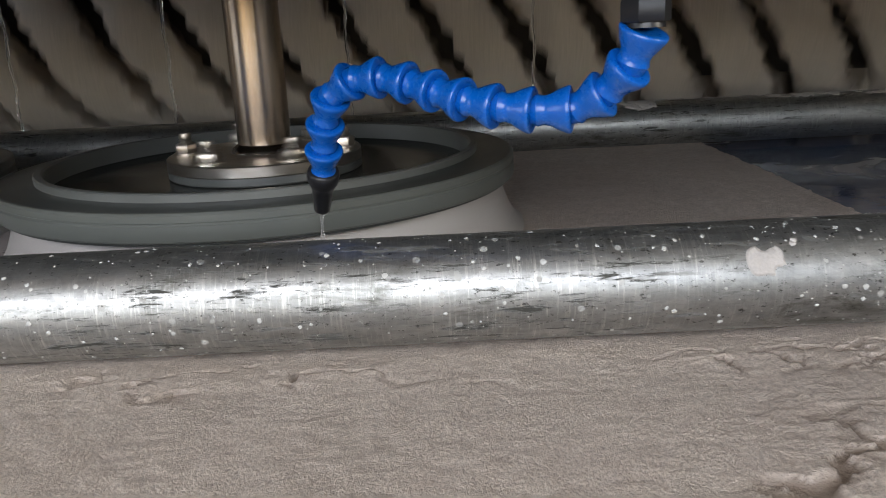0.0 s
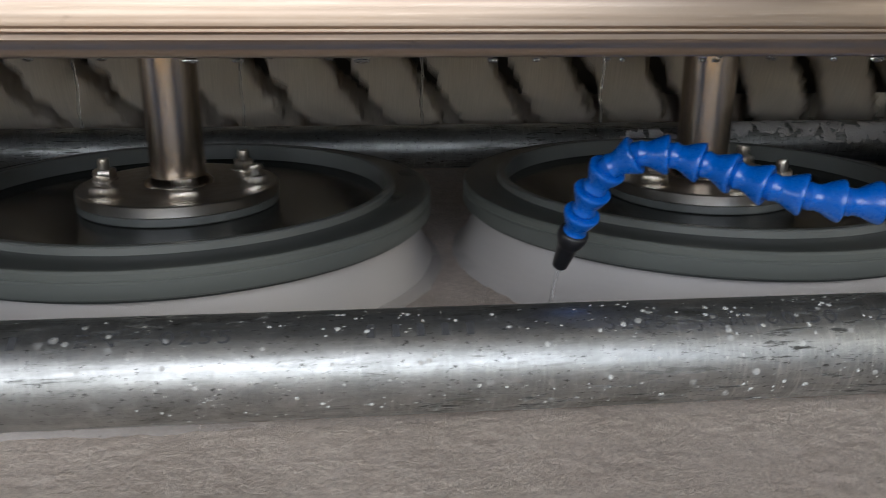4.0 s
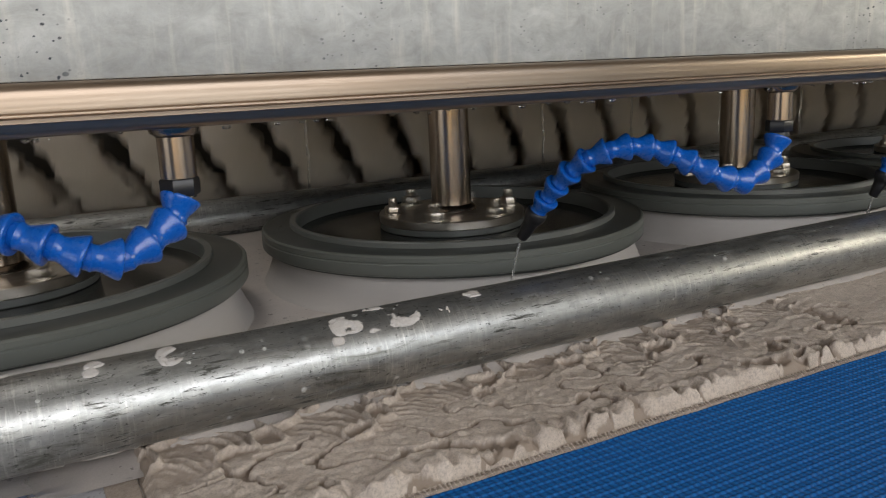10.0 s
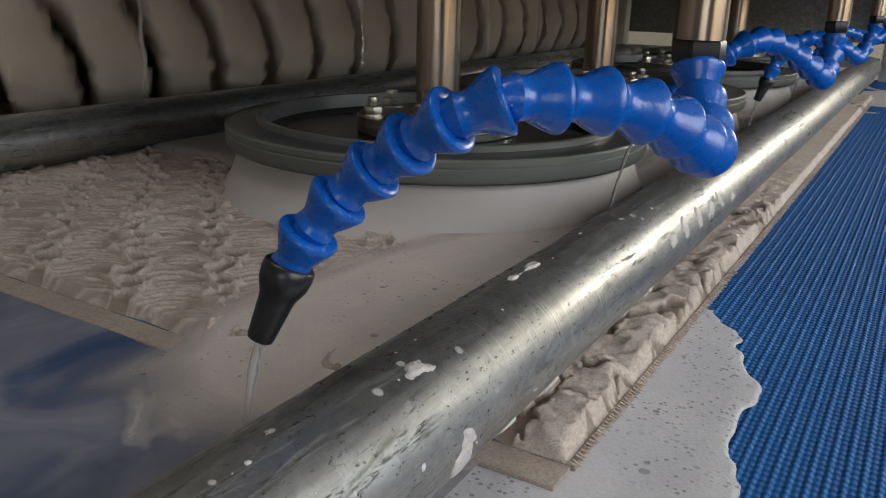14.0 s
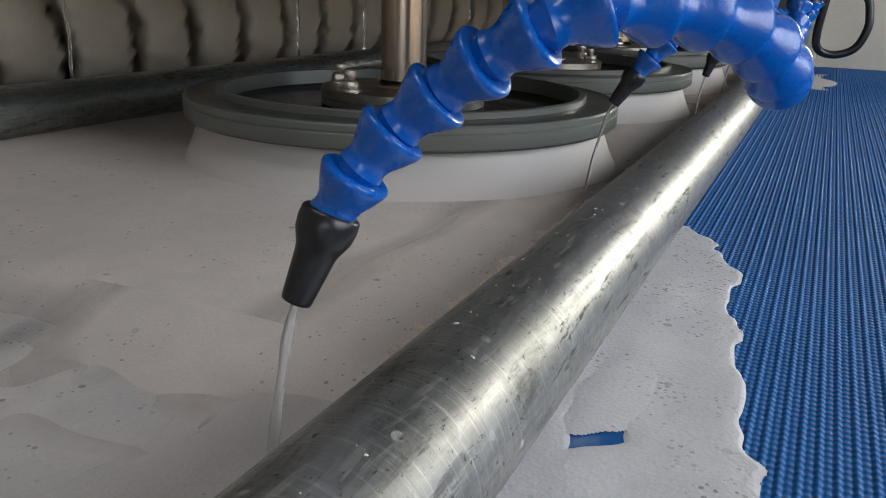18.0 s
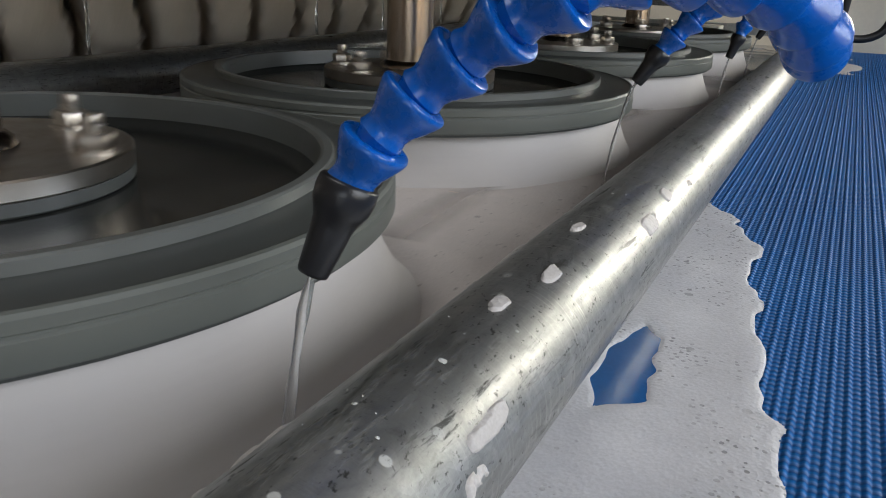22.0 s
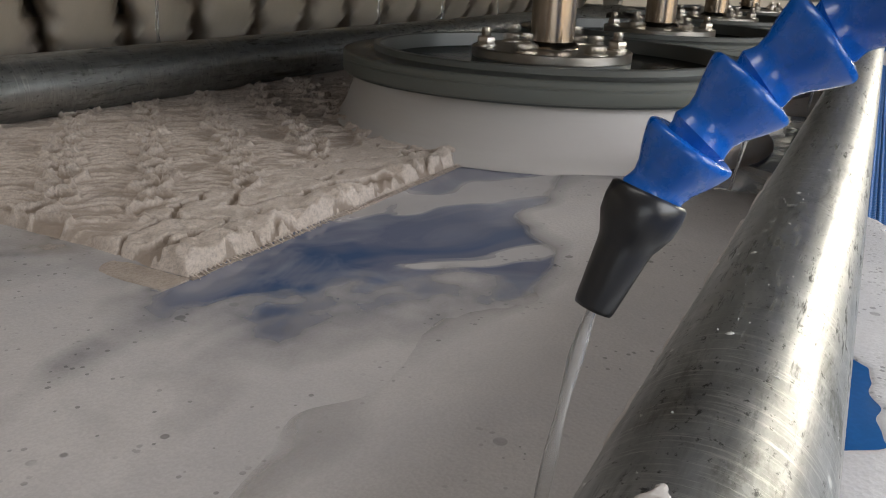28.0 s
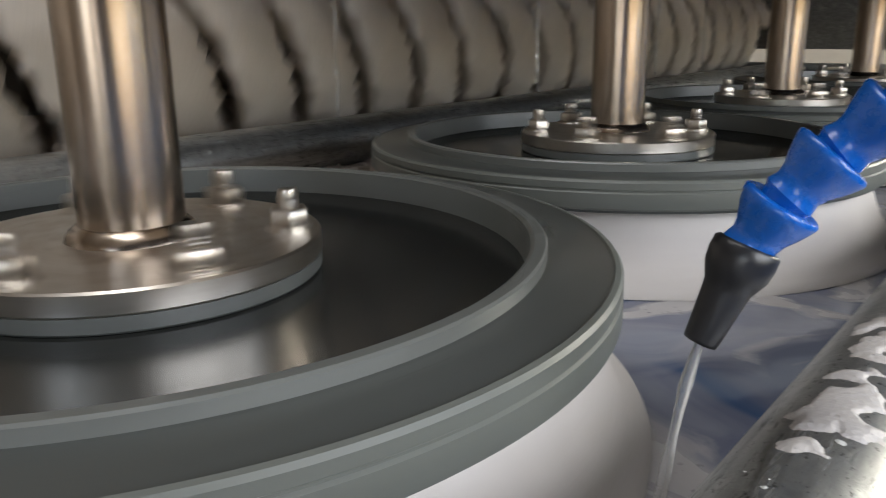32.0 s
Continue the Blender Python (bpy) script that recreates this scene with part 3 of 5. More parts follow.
def feather(x, y, seed):
    """Chains of low leaf-shaped cells with raised lips, and fans of combed strands sweeping from chain to chain."""
    x, y = 0.75 * x - 0.66 * y - 0.006, 0.66 * x + 0.75 * y
    col = (x + 0.012 * (field(x, y, 0.05, seed) - 0.5)) / 0.064
    k = np.floor(col)
    v = y / 0.027 + 0.37 * k + 0.25 * (field(x, y, 0.05, seed + 4) - 0.5)
    u = col - k - 0.5 + 0.075 * np.sin(np.pi * v + 0.6)
    w = -0.030 + 0.165 * np.abs(np.sin(np.pi * v)) ** 0.8 + 0.05 * (field(x, y, 0.007, seed + 5) - 0.5)
    e = np.abs(u) - w
    cell = np.clip(-e / 0.012, 0, 1)
    lip = np.exp(-(((e - 0.040) / 0.032) ** 2)) * (0.70 + 0.60 * field(x, y, 0.009, seed + 3))
    f = np.where(u > 0, u, 1 + u)
    fan = (y - 0.020 * 4 * f * (1 - f) + 0.012 * f) / 0.0088 + 1.1 * field(x, y, 0.028, seed + 1)
    ph = fan - np.floor(fan)
    strand = np.exp(-(((ph - 0.5) / 0.19) ** 2)) * np.clip(2.4 * field(x, y * 2.2, 0.020, seed + 2) - 0.35, 0, 1.3)
    open_ = np.clip(e / 0.05, 0, 1)
    return 0.22 + open_ * (0.14 + 0.22 * strand) + lip * 0.80 - 0.10 * cell, np.maximum(np.clip(0.5 - e / 0.030, 0, 1), 0.55 * open_ * (1 - np.clip(1.6 * strand, 0, 1))) * np.clip(1.15 - lip, 0, 1)


def flakes(x, y, seed):
    """Matted plates of pile with crisp torn edges, parted by meandering grooves and bare hollows."""
    wx = x + 0.030 * (field(x, y, 0.040, seed) - 0.5) + 0.009 * (field(x, y, 0.011, seed + 5) - 0.5)
    wy = y + 0.030 * (field(x, y, 0.040, seed + 1) - 0.5) + 0.009 * (field(x, y, 0.011, seed + 6) - 0.5)
    f = np.abs(field(wx + 0.5 * wy, wy * 1.3 - 0.3 * wx, 0.050, seed + 2) - 0.5)
    g = np.abs(field(wx - 0.4 * wy, wy * 1.1 + 0.2 * wx, 0.030, seed + 3) - 0.47)
    d = 0.06 * (field(x, y, 0.006, seed + 8) - 0.5) + np.minimum(f * 1.2, g + 0.03 + 0.16 * field(x, y, 0.07, seed + 4))
    plate = np.clip((d - 0.060) / 0.012, 0, 1)
    lip = np.exp(-(((d - 0.105) / 0.04) ** 2))
    return plate * (0.88 + 0.12 * lip), 1 - plate


west = np.clip((-0.60 - X + 0.16 * (field(X, Y, 0.12, 3) - 0.5)) / 0.05, 0, 1)
east = np.clip((X - 0.27 + 0.10 * (field(X, Y, 0.09, 4) - 0.5)) / 0.03, 0, 1) * np.clip((0.285 - Y) / 0.04, 0, 1)
torn = np.clip(1 - np.abs(Y - 0.335) / 0.026, 0, 1) * np.clip((field(X, Y, 0.05, 5) - 0.38) * 6, 0, 1) * (X > -0.25)
combed = np.clip((X + 0.60) / -0.05, 0, 1) * np.clip((Y - 0.064 + 0.05 * (field(X, Y, 0.04, 6) - 0.5)) / 0.03, 0, 1)
tufts = field(X, Y, 0.0075, 7) * 0.6 + field(X, Y, 0.0056, 8) * 0.4
matted = np.maximum(west * (1 - 0.9 * combed), np.maximum(east, torn))
Zc = 0.0110 + 0.0012 * (tufts - 0.5) + 0.0012 * (field(X, Y, 0.07, 12) - 0.5) + 0.0007 * (field(X, Y, 0.0038, 9) - 0.5)
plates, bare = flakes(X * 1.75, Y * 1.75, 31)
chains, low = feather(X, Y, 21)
Zc += matted * 0.0052 * (plates - 0.70)
Zc += matted * 0.0012 * (field(X, Y, 0.0048, 33) - 0.5)
Zc += west * combed * (0.0070 * (chains - 0.46) + 0.0011 * (field(X, Y, 0.0034, 23) - 0.5))
brim = np.clip((0.026 - Y) / 0.012, 0, 1) * (0.25 + 0.75 * west)
Zc += brim * (0.0100 * (field(X, Y * 0.5, 0.0060, 17) - 0.45) + 0.0010)
edge = np.minimum(np.minimum(X - CX0, CX1 - X), Y)
ragged = 0.003 + 0.004 * field(X, Y, 0.010, 15)
Zc = np.where(edge < ragged, 0.0030 + (Zc - 0.0030) * np.clip(edge / ragged, 0, 1), Zc)
Zc = np.clip(Zc, 0.0034, 0.0200)
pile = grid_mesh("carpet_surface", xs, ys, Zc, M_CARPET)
# shade of the carved ground between plates and strands, put into the colour
carved_shade = np.maximum(matted * bare, west * combed * low)
pile.attributes.new("carved_shade", "FLOAT", "POINT").data.foreach_set("value", carved_shade.astype(np.float32).ravel())
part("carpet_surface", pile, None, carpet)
part("backing", box(CX0 - 0.001, -0.003, 0.0006, CX1 + 0.001, CLEN, 0.0032), M_BACKING, carpet, "coarse woven backing at the hem")
part("side_hem", box(CX0 - 0.021, -0.003, 0.0006, CX0 - 0.0015, CLEN, 0.0042, 0.0012), M_BACKING, carpet, "flat bare strip along the pile's side")
part("hem", tube_along([(CX0 - 0.001 + 0.02 * i, -0.0035 + 0.0006 * math.sin(i * 1.3), 0.0026) for i in range(int((CX1 - CX0) / 0.02) + 1)], 0.0015, 8), M_BACKING, carpet, "stitched dark hem cord")
bm = bmesh.new()
rnd = random.Random(8)
for i in range(520):
    x = CX0 + (CX1 - CX0) * i / 520 + rnd.uniform(-0.0008, 0.0008)
    dx, dy, dz = rnd.uniform(-0.0015, 0.0015), -rnd.uniform(0.002, 0.005), rnd.uniform(-0.001, 0.002)
    vs = [bm.verts.new(p) for p in ((x - 0.0007, -0.002, 0.0056), (x + 0.0007, -0.002, 0.0056), (x + dx, -0.0050 + dy * 0.6, 0.0034 + dz), (x, -0.002, 0.0034))]
    bm.faces.new((vs[0], vs[1], vs[2]))
    bm.faces.new((vs[1], vs[3], vs[2]))
    bm.faces.new((vs[3], vs[0], vs[2]))
tagged(part("fringe", bm, M_CARPET, carpet, "short frayed thread ends", False), kind="stuff")

# ---------------------------------------------------------------- brushes
brush_heads = []


def brush_head():
    ob = thing("brush_head", "spinning round brush, grey disc, white bristles and steel shaft", "brush", pose(0, DISC_Y, 0), "row of scrubbing brushes")
    z = DISC_Z
    disc = part("disc", lathe([(0.196, z - 0.004), (0.216, z - 0.003), (DISC_R - 0.0030, z - 0.001), (DISC_R - 0.0030, z + 0.0184), (DISC_R - 0.0040, z + 0.0190), (0.1895, z + 0.0190), (0.188, z + 0.0196)], 160), M_DISC, ob, "dull grey plastic disc", True, 28)
    part("rim", lathe([(DISC_R - 0.0028, z - 0.0012), (DISC_R - 0.0004, z), (DISC_R, z + 0.0008), (DISC_R, z + 0.0106), (DISC_R - 0.0010, z + 0.0116), (DISC_R - 0.0010, z + 0.0126),
                       (DISC_R - 0.0002, z + 0.0132), (DISC_R - 0.0002, z + 0.0176), (DISC_R - 0.0014, z + 0.0192), (DISC_R - 0.0036, z + 0.0196), (DISC_R - 0.0042, z + 0.0191)], 160), M_RIM, disc, "worn paler rim with a turned groove", True, 28)
    part("lip", lathe([(0.188, z + 0.0189), (0.1882, z + 0.0246), (0.1872, z + 0.0256), (0.1826, z + 0.0256), (0.1808, z + 0.0244), (0.1795, z + 0.0085)], 160), M_LIP, disc, "raised grey lip", True, 28)
    part("pan", lathe([(0.1797, z + 0.0095), (0.176, z + 0.0078), (0.09, z + 0.0078), (0.0, z + 0.0078)], 96), M_DISC_DARK, disc, "dark wet pan inside the lip")
    part("spacer", lathe([(0.0, z + 0.008), (0.0835, z + 0.008), (0.0845, z + 0.009), (0.0845, z + 0.0150), (0.0, z + 0.0150)], 96), M_LIP, ob)
    fl = part("flange", lathe([(0.0, z + 0.0151), (0.084, z + 0.0151), (0.0848, z + 0.016), (0.0848, z + 0.0240), (0.0838, z + 0.0250), (0.031, z + 0.0255), (0.0, z + 0.0255)], 96), M_BOLT, ob, "turned steel flange")
    part("weld_collar", lathe([(0.0295, z + 0.0255), (0.0285, z + 0.0285), (0.0245, z + 0.032), (0.023, z + 0.0325)], 40, lambda i, k: 0.0006 * math.sin(k * 2.3 + i)), M_SHAFT, ob)
    part("shaft", lathe([(0.0234, z + 0.0255), (0.0234, 0.518), (0.0, 0.518)], 48), M_SHAFT, ob, "polished steel drive shaft")
    for k in range(6):
        a = 2 * math.pi * k / 6
        at = pose(0.070 * math.cos(a), 0.070 * math.sin(a), z + 0.0251, 0, 0, 17 * k)
        bo = part("bolt", turned(lathe([(0.0, 0.0), (0.0112, 0.0), (0.0112, 0.0016), (0.0, 0.0016)], 24), at), M_BOLT, fl)
        part("nut", turned(lathe([(0.0, 0.0017), (0.0092, 0.0017), (0.0097, 0.003), (0.0097, 0.0082), (0.0088, 0.0095), (0.0, 0.0095)], 6), at), M_BOLT, bo)
        part("thread", turned(lathe([(0.0, 0.0095), (0.0049, 0.0095), (0.0053, 0.0105), (0.0049, 0.0115), (0.0053, 0.0125), (0.0049, 0.0135), (0.0053, 0.0145), (0.0045, 0.0185), (0.0, 0.0188)], 16), at), M_BOLT, bo)
    rnd = random.Random(5)
    jit = [[rnd.uniform(-1, 1) for _ in range(360)] for _ in range(3)]
    prof = [(0.205, z - 0.002), (0.2075, z - 0.008), (0.2115, z - 0.02), (0.2165, z - 0.033), (0.224, z - 0.046), (0.232, 0.0095), (0.235, 0.0035), (0.215, 0.0022)]
    part("bristles", lathe(prof, 360, lambda i, k: 0.0011 * (i / 7) * (jit[0][k] + 0.6 * jit[1][(k // 3) % 360]) if i < 7 else -0.002 * jit[2][k]), M_BRISTLE, ob, "flared ring of white bristles")
    return ob


first = brush_head()
brush_heads.append(first)
for i in range(1, 4):
    brush_heads.append(copy_thing(first, pose(-PITCH * i, DISC_Y, 0)))

# ---------------------------------------------------------------- beam over the rollers


def bar(x0, x1, section, n=60):
    """A bar along x with the closed section of (y, z) points, a little uneven."""
    bm = bmesh.new()
    rings = []
    for i in range(n + 1):
        x = x0 + (x1 - x0) * i / n
        w = 0.00012 * math.sin(x * 9.1) + 0.00008 * math.sin(x * 23.7)
        rings.append([bm.verts.new((x, y + w, z + w * 0.5)) for y, z in section])
    m = len(section)
    for a, b in zip(rings, rings[1:]):
        for k in range(m):
            bm.faces.new((a[k], a[(k + 1) % m], b[(k + 1) % m], b[k]))
    bm.faces.new(rings[0])
    bm.faces.new(rings[-1])
    return bm


beam = thing("spray_beam", "long stainless square tube with a galvanised splash plate above it", "machine beam")
TB, TT, TY0, TY1 = 0.2206, 0.2462, -0.104, -0.050
TUBE_SECTION = []
for cy, cz, a0 in ((TY1 - 0.006, TB + 0.006, -90), (TY1 - 0.006, TT - 0.006, 0), (TY0 + 0.006, TT - 0.006, 90), (TY0 + 0.006, TB + 0.006, 180)):
    for q in range(6):
        a = radians(a0 + 18 * q)
        TUBE_SECTION.append((cy + 0.006 * math.cos(a), cz + 0.006 * math.sin(a)))
    if a0 == 90:
        for q in range(1, 14):
            u = q / 14
            TUBE_SECTION.append((TY0 - 0.0003 * math.sin(math.pi * u) - 0.00003 * math.sin(9 * math.pi * u) + (0.0011 if q in (9, 10) else 0.0) - (0.0008 if q > 10 else 0.0), TT - 0.006 - u * (TT - TB - 0.012)))
part("tube", bar(XB, X1 + 0.1, TUBE_SECTION), M_TUBE, beam, "brushed stainless tube, brownish reflections put into its tint")
part("splash_plate", box(XB, TY0 + 0.0058, 0.2464, X1 + 0.1, TY0 + 0.0093, 0.2925, 0.0008), M_PLATE, beam, "dull galvanised plate with dark specks")
part("back_plate", box(XB, TY1 + 0.001, 0.2464, X1 + 0.1, TY1 + 0.004, 0.52), M_DARK, beam)
part("top_rail", box(XB, TY0 - 0.002, 0.2945, X1 + 0.1, TY0 + 0.03, 0.3005, 0.0015), M_DARK, beam, "dark folded rail")
part("hood", box(XB, TY0 + 0.004, 0.3010, X1 + 0.1, TY0 + 0.010, 0.52, 0.001), M_PLATE, beam, "grey hood sheet")
# unseen cover, added to cut overhead light and bounce on the brushes
part("hood_light_block", box(-1.10, TY0, 0.5205, X1 + 0.1, 1.25, 0.524), M_DARK, beam, "unseen dark cover that keeps light off the brushes")

# ---------------------------------------------------------------- spray hoses
for py, pz in ((0.0, 0.08), (BACK_Y, 0.082), (0.86, 0.20)):
    stand_post = tagged(part("bearing_post", box(X0 - 0.06, py - 0.03, 0.0, X0 - 0.005, py + 0.03, pz, 0.004), M_DARK), "dark steel bearing post at the roller's end", "post", "bearing posts")
for py in (TY1 + 0.03, 1.20):
    tagged(part("hood_post", box(XB + 0.002, py - 0.02, 0.0, XB + 0.04, py + 0.02, 0.52, 0.003), M_DARK), "dark steel post carrying the machine's hood", "post", "hood posts")
HOSES = {
    "A": [(0.2539, -0.0742, 0.1810), (0.2539, -0.0742, 0.1732), (0.2364, -0.0555, 0.1489), (0.2164, -0.0488, 0.1454), (0.1962, -0.0415, 0.1468), (0.1779, -0.0306, 0.1501), (0.1619, -0.0169, 0.1548), (0.1455, -0.0035, 0.1591), (0.1263, 0.0062, 0.1615), (0.1091, 0.0147, 0.1533), (0.1020, 0.0254, 0.1359), (0.0983, 0.0354, 0.1167), (0.0950, 0.0450, 0.0973), (0.0913, 0.0549, 0.0780)],
    "B": [(-0.2243, -0.0742, 0.1798), (-0.2243, -0.0742, 0.1720), (-0.2432, -0.0648, 0.1431), (-0.2639, -0.0620, 0.1370), (-0.2843, -0.0553, 0.1427), (-0.3025, -0.0456, 0.1513), (-0.3199, -0.0332, 0.1577), (-0.3365, -0.0192, 0.1622), (-0.3528, -0.0042, 0.1626), (-0.3684, 0.0092, 0.1552), (-0.3816, 0.0192, 0.1409), (-0.3910, 0.0255, 0.1221), (-0.3969, 0.0313, 0.1017), (-0.4010, 0.0377, 0.0812)],
    "C": [(-0.7025, -0.0742, 0.1794), (-0.7025, -0.0742, 0.1716), (-0.7306, -0.0737, 0.1477), (-0.7532, -0.0727, 0.1480), (-0.7735, -0.0666, 0.1561), (-0.7903, -0.0556, 0.1671), (-0.8071, -0.0432, 0.1759), (-0.8274, -0.0335, 0.1786), (-0.8471, -0.0240, 0.1744), (-0.8593, -0.0088, 0.1637), (-0.8649, 0.0073, 0.1493), (-0.8691, 0.0220, 0.1329), (-0.8737, 0.0345, 0.1150), (-0.8790, 0.0457, 0.0963)],
    "D": [(-1.1807, -0.0742, 0.1825), (-1.1807, -0.0742, 0.1746), (-1.2130, -0.0896, 0.1559), (-1.2345, -0.0904, 0.1595), (-1.2539, -0.0851, 0.1693), (-1.2725, -0.0752, 0.1760), (-1.2904, -0.0625, 0.1784), (-1.3069, -0.0482, 0.1782), (-1.3126, -0.0302, 0.1688), (-1.3113, -0.0118, 0.1568), (-1.3142, 0.0048, 0.1428), (-1.3195, 0.0178, 0.1259), (-1.3229, 0.0273, 0.1063), (-1.3300, 0.0324, 0.0860)],
}


def along(points, n):
    """n + 1 points at even steps on a smooth line through points."""
    P = [Vector(p) for p in points]
    fine = []
    for i in range(len(P) - 1):
        p0, p1, p2, p3 = P[max(i - 1, 0)], P[i], P[i + 1], P[min(i + 2, len(P) - 1)]
        for k in range(12):
            u = k / 12
            fine.append(0.5 * ((2 * p1) + (p2 - p0) * u + (2 * p0 - 5 * p1 + 4 * p2 - p3) * u * u + (3 * p1 - p0 - 3 * p2 + p3) * u**3))
    fine.append(P[-1])
    L = [0.0]
    for a, b in zip(fine, fine[1:]):
        L.append(L[-1] + (b - a).length)
    out = []
    for k in range(n + 1):
        d, j = L[-1] * k / n, 0
        while j < len(L) - 2 and L[j + 1] < d:
            j += 1
        f = (d - L[j]) / max(L[j + 1] - L[j], 1e-9)
        out.append(fine[j].lerp(fine[j + 1], min(max(f, 0), 1)))
    return out, L[-1]


SEG = 0.0178
seg_mesh = finish(lathe([(0.0, -0.0060), (0.0046, -0.0054), (0.0063, -0.0030), (0.0067, -0.0005), (0.0076, 0.0012), (0.0071, 0.0028), (0.0068, 0.0043), (0.0075, 0.0070), (0.0094, 0.0108), (0.0105, 0.0136), (0.0110, 0.0150), (0.0111, 0.0160),
                         (0.0107, 0.0167), (0.0093, 0.0172), (0.0077, 0.0168), (0.0, 0.0160)], 28), "hose_segment", M_HOSE)
seg_mesh.set_sharp_from_angle(angle=radians(38))
cuff_mesh = finish(lathe([(0.0, 0.0), (0.0085, 0.0), (0.0093, 0.0008), (0.0095, 0.0040), (0.0090, 0.0078), (0.0077, 0.0108), (0.0068, 0.0128), (0.0064, 0.0150), (0.0050, 0.0292), (0.0047, 0.0303), (0.0036, 0.0304), (0.0030, 0.026), (0.0, 0.025)], 28), "nozzle", M_BLACK)
for letter, rows in HOSES.items():
    k = "ABCD".index(letter)
    hx = HOSE_X - HOSE_PITCH * k
    ob = thing("spray_hose", "blue jointed plastic hose with a black nozzle, hanging from the tube", "hose", None, "row of spray hoses")
    hy = -0.0742
    part("stub_pipe", tube_along([(hx, hy, TB + 0.001), (hx, hy, 0.1930)], 0.0097, 28), M_SHAFT, ob, "steel stub pipe")
    part("weld", tube_along([(hx, hy, TB + 0.0005), (hx, hy, TB - 0.003), (hx, hy, TB - 0.0055)], [0.0138, 0.0130, 0.0099], 24), M_SHAFT, ob)
    part("hex_adapter", turned(lathe([(0, 0.0), (0.0100, 0.0), (0.0108, 0.001), (0.0108, 0.0085), (0.0100, 0.0095), (0, 0.0095)], 6), pose(hx, hy, 0.1833)), M_BLACK, ob, "black hexagonal adapter")
    pts, length = along(rows, 60)
    n_seg = max(8, round((length - 0.029) / SEG))
    pts, length = along(rows, 200)
    stop = 1 - 0.0300 / length
    cut = pts[: int(200 * stop) + 1]
    line, l2 = along(cut[::6] + [cut[-1]], n_seg)
    part("neck", tube_along([(hx, hy, 0.1840), tuple((Vector((hx, hy, 0.1815)) + line[0]) / 2), tuple(line[0])], [0.008, 0.0085, 0.0085], 18), M_BLACK, ob)
    for a, b in zip(line, line[1:]):
        sob = part("hose_segment", seg_mesh, M_HOSE, ob)
        sob.matrix_basis = aim(b, a - b) @ Matrix.Diagonal((1, 1, (b - a).length / SEG, 1))
    tip = Vector(rows[-1])
    noz = part("nozzle", cuff_mesh, M_BLACK, ob, "black tapered nozzle")
    d = (tip - line[-1]).normalized()
    noz.matrix_basis = aim(line[-1] - d * 0.002, d)
    # jet of water from the nozzle
    jet = thing("water_jet", "thin clear jet of water from a nozzle", "water", None, "water jets")
    q, w = [], d * 0.32
    s0 = tip - d * 0.005
    for i in range(15):
        tt = 0.011 * i
        p = s0 + w * tt + Vector((0, 0, -4.9)) * tt * tt
        q.append(p)
        if p.z < 0.012:
            break
    part("jet", tube_along(q, [(0.0017 if letter == "D" else 0.0013) + 0.0004 * math.sin(i * 1.7 + k) for i in range(len(q))], 10), M_JET, jet)

# ---------------------------------------------------------------- spiral brush behind
spiral = thing("spiral_brush", "long rotating roller brush with grey spiral bristles", "brush", pose(0, 0.882, 0.17))
part("core", turned(lathe([(0.0, 0.0), (0.085, 0.0), (0.085, X1 - X0), (0.0, X1 - X0)], 32), pose(X0, 0, 0, 0, 90, 0)), M_CORE, spiral)
STARTS, LEAD = 4, 0.46
rnd = random.Random(11)
for s in range(STARTS):
    bm = bmesh.new()
    steps = int((X1 - X0) / 0.0045)
    prev = None
    for i in range(steps):
        x = X0 + 0.0045 * i
        a = 2 * math.pi * (x / LEAD + s / STARTS)
        w = LEAD / STARTS * 0.385 + rnd.uniform(-0.009, 0.007)
        row = []
        for u in (-1, -0.85, -0.5, 0.0, 0.5, 0.85, 1):
            rr = 0.150 - 0.010 * abs(u) ** 3 + rnd.uniform(-0.004, 0.003)
            for q, r in ((0, 0.07), (1, rr)) if abs(u) == 1 else ((1, rr),):
                row.append((x + u * w * (1.0 if q else 0.7), r, a))
        prev_row = [bm.verts.new((px, r * math.cos(pa), r * math.sin(pa))) for px, r, pa in row]
        if prev:
            for k in range(len(prev_row) - 1):
                bm.faces.new((prev[k], prev[k + 1], prev_row[k + 1], prev_row[k]))
        prev = prev_row
    tagged(part("bristle_band", bm, M_SPIRAL, spiral, "matted grey bristles", True, 70), kind="stuff")
tagged(part("wall_cavity", box(X0, 1.15, 0.0, X1 + 0.2, 1.17, 0.52), M_BACKSHEET), "pale back sheet inside the machine", "panel", kind="structure")

# ---------------------------------------------------------------- foam and water


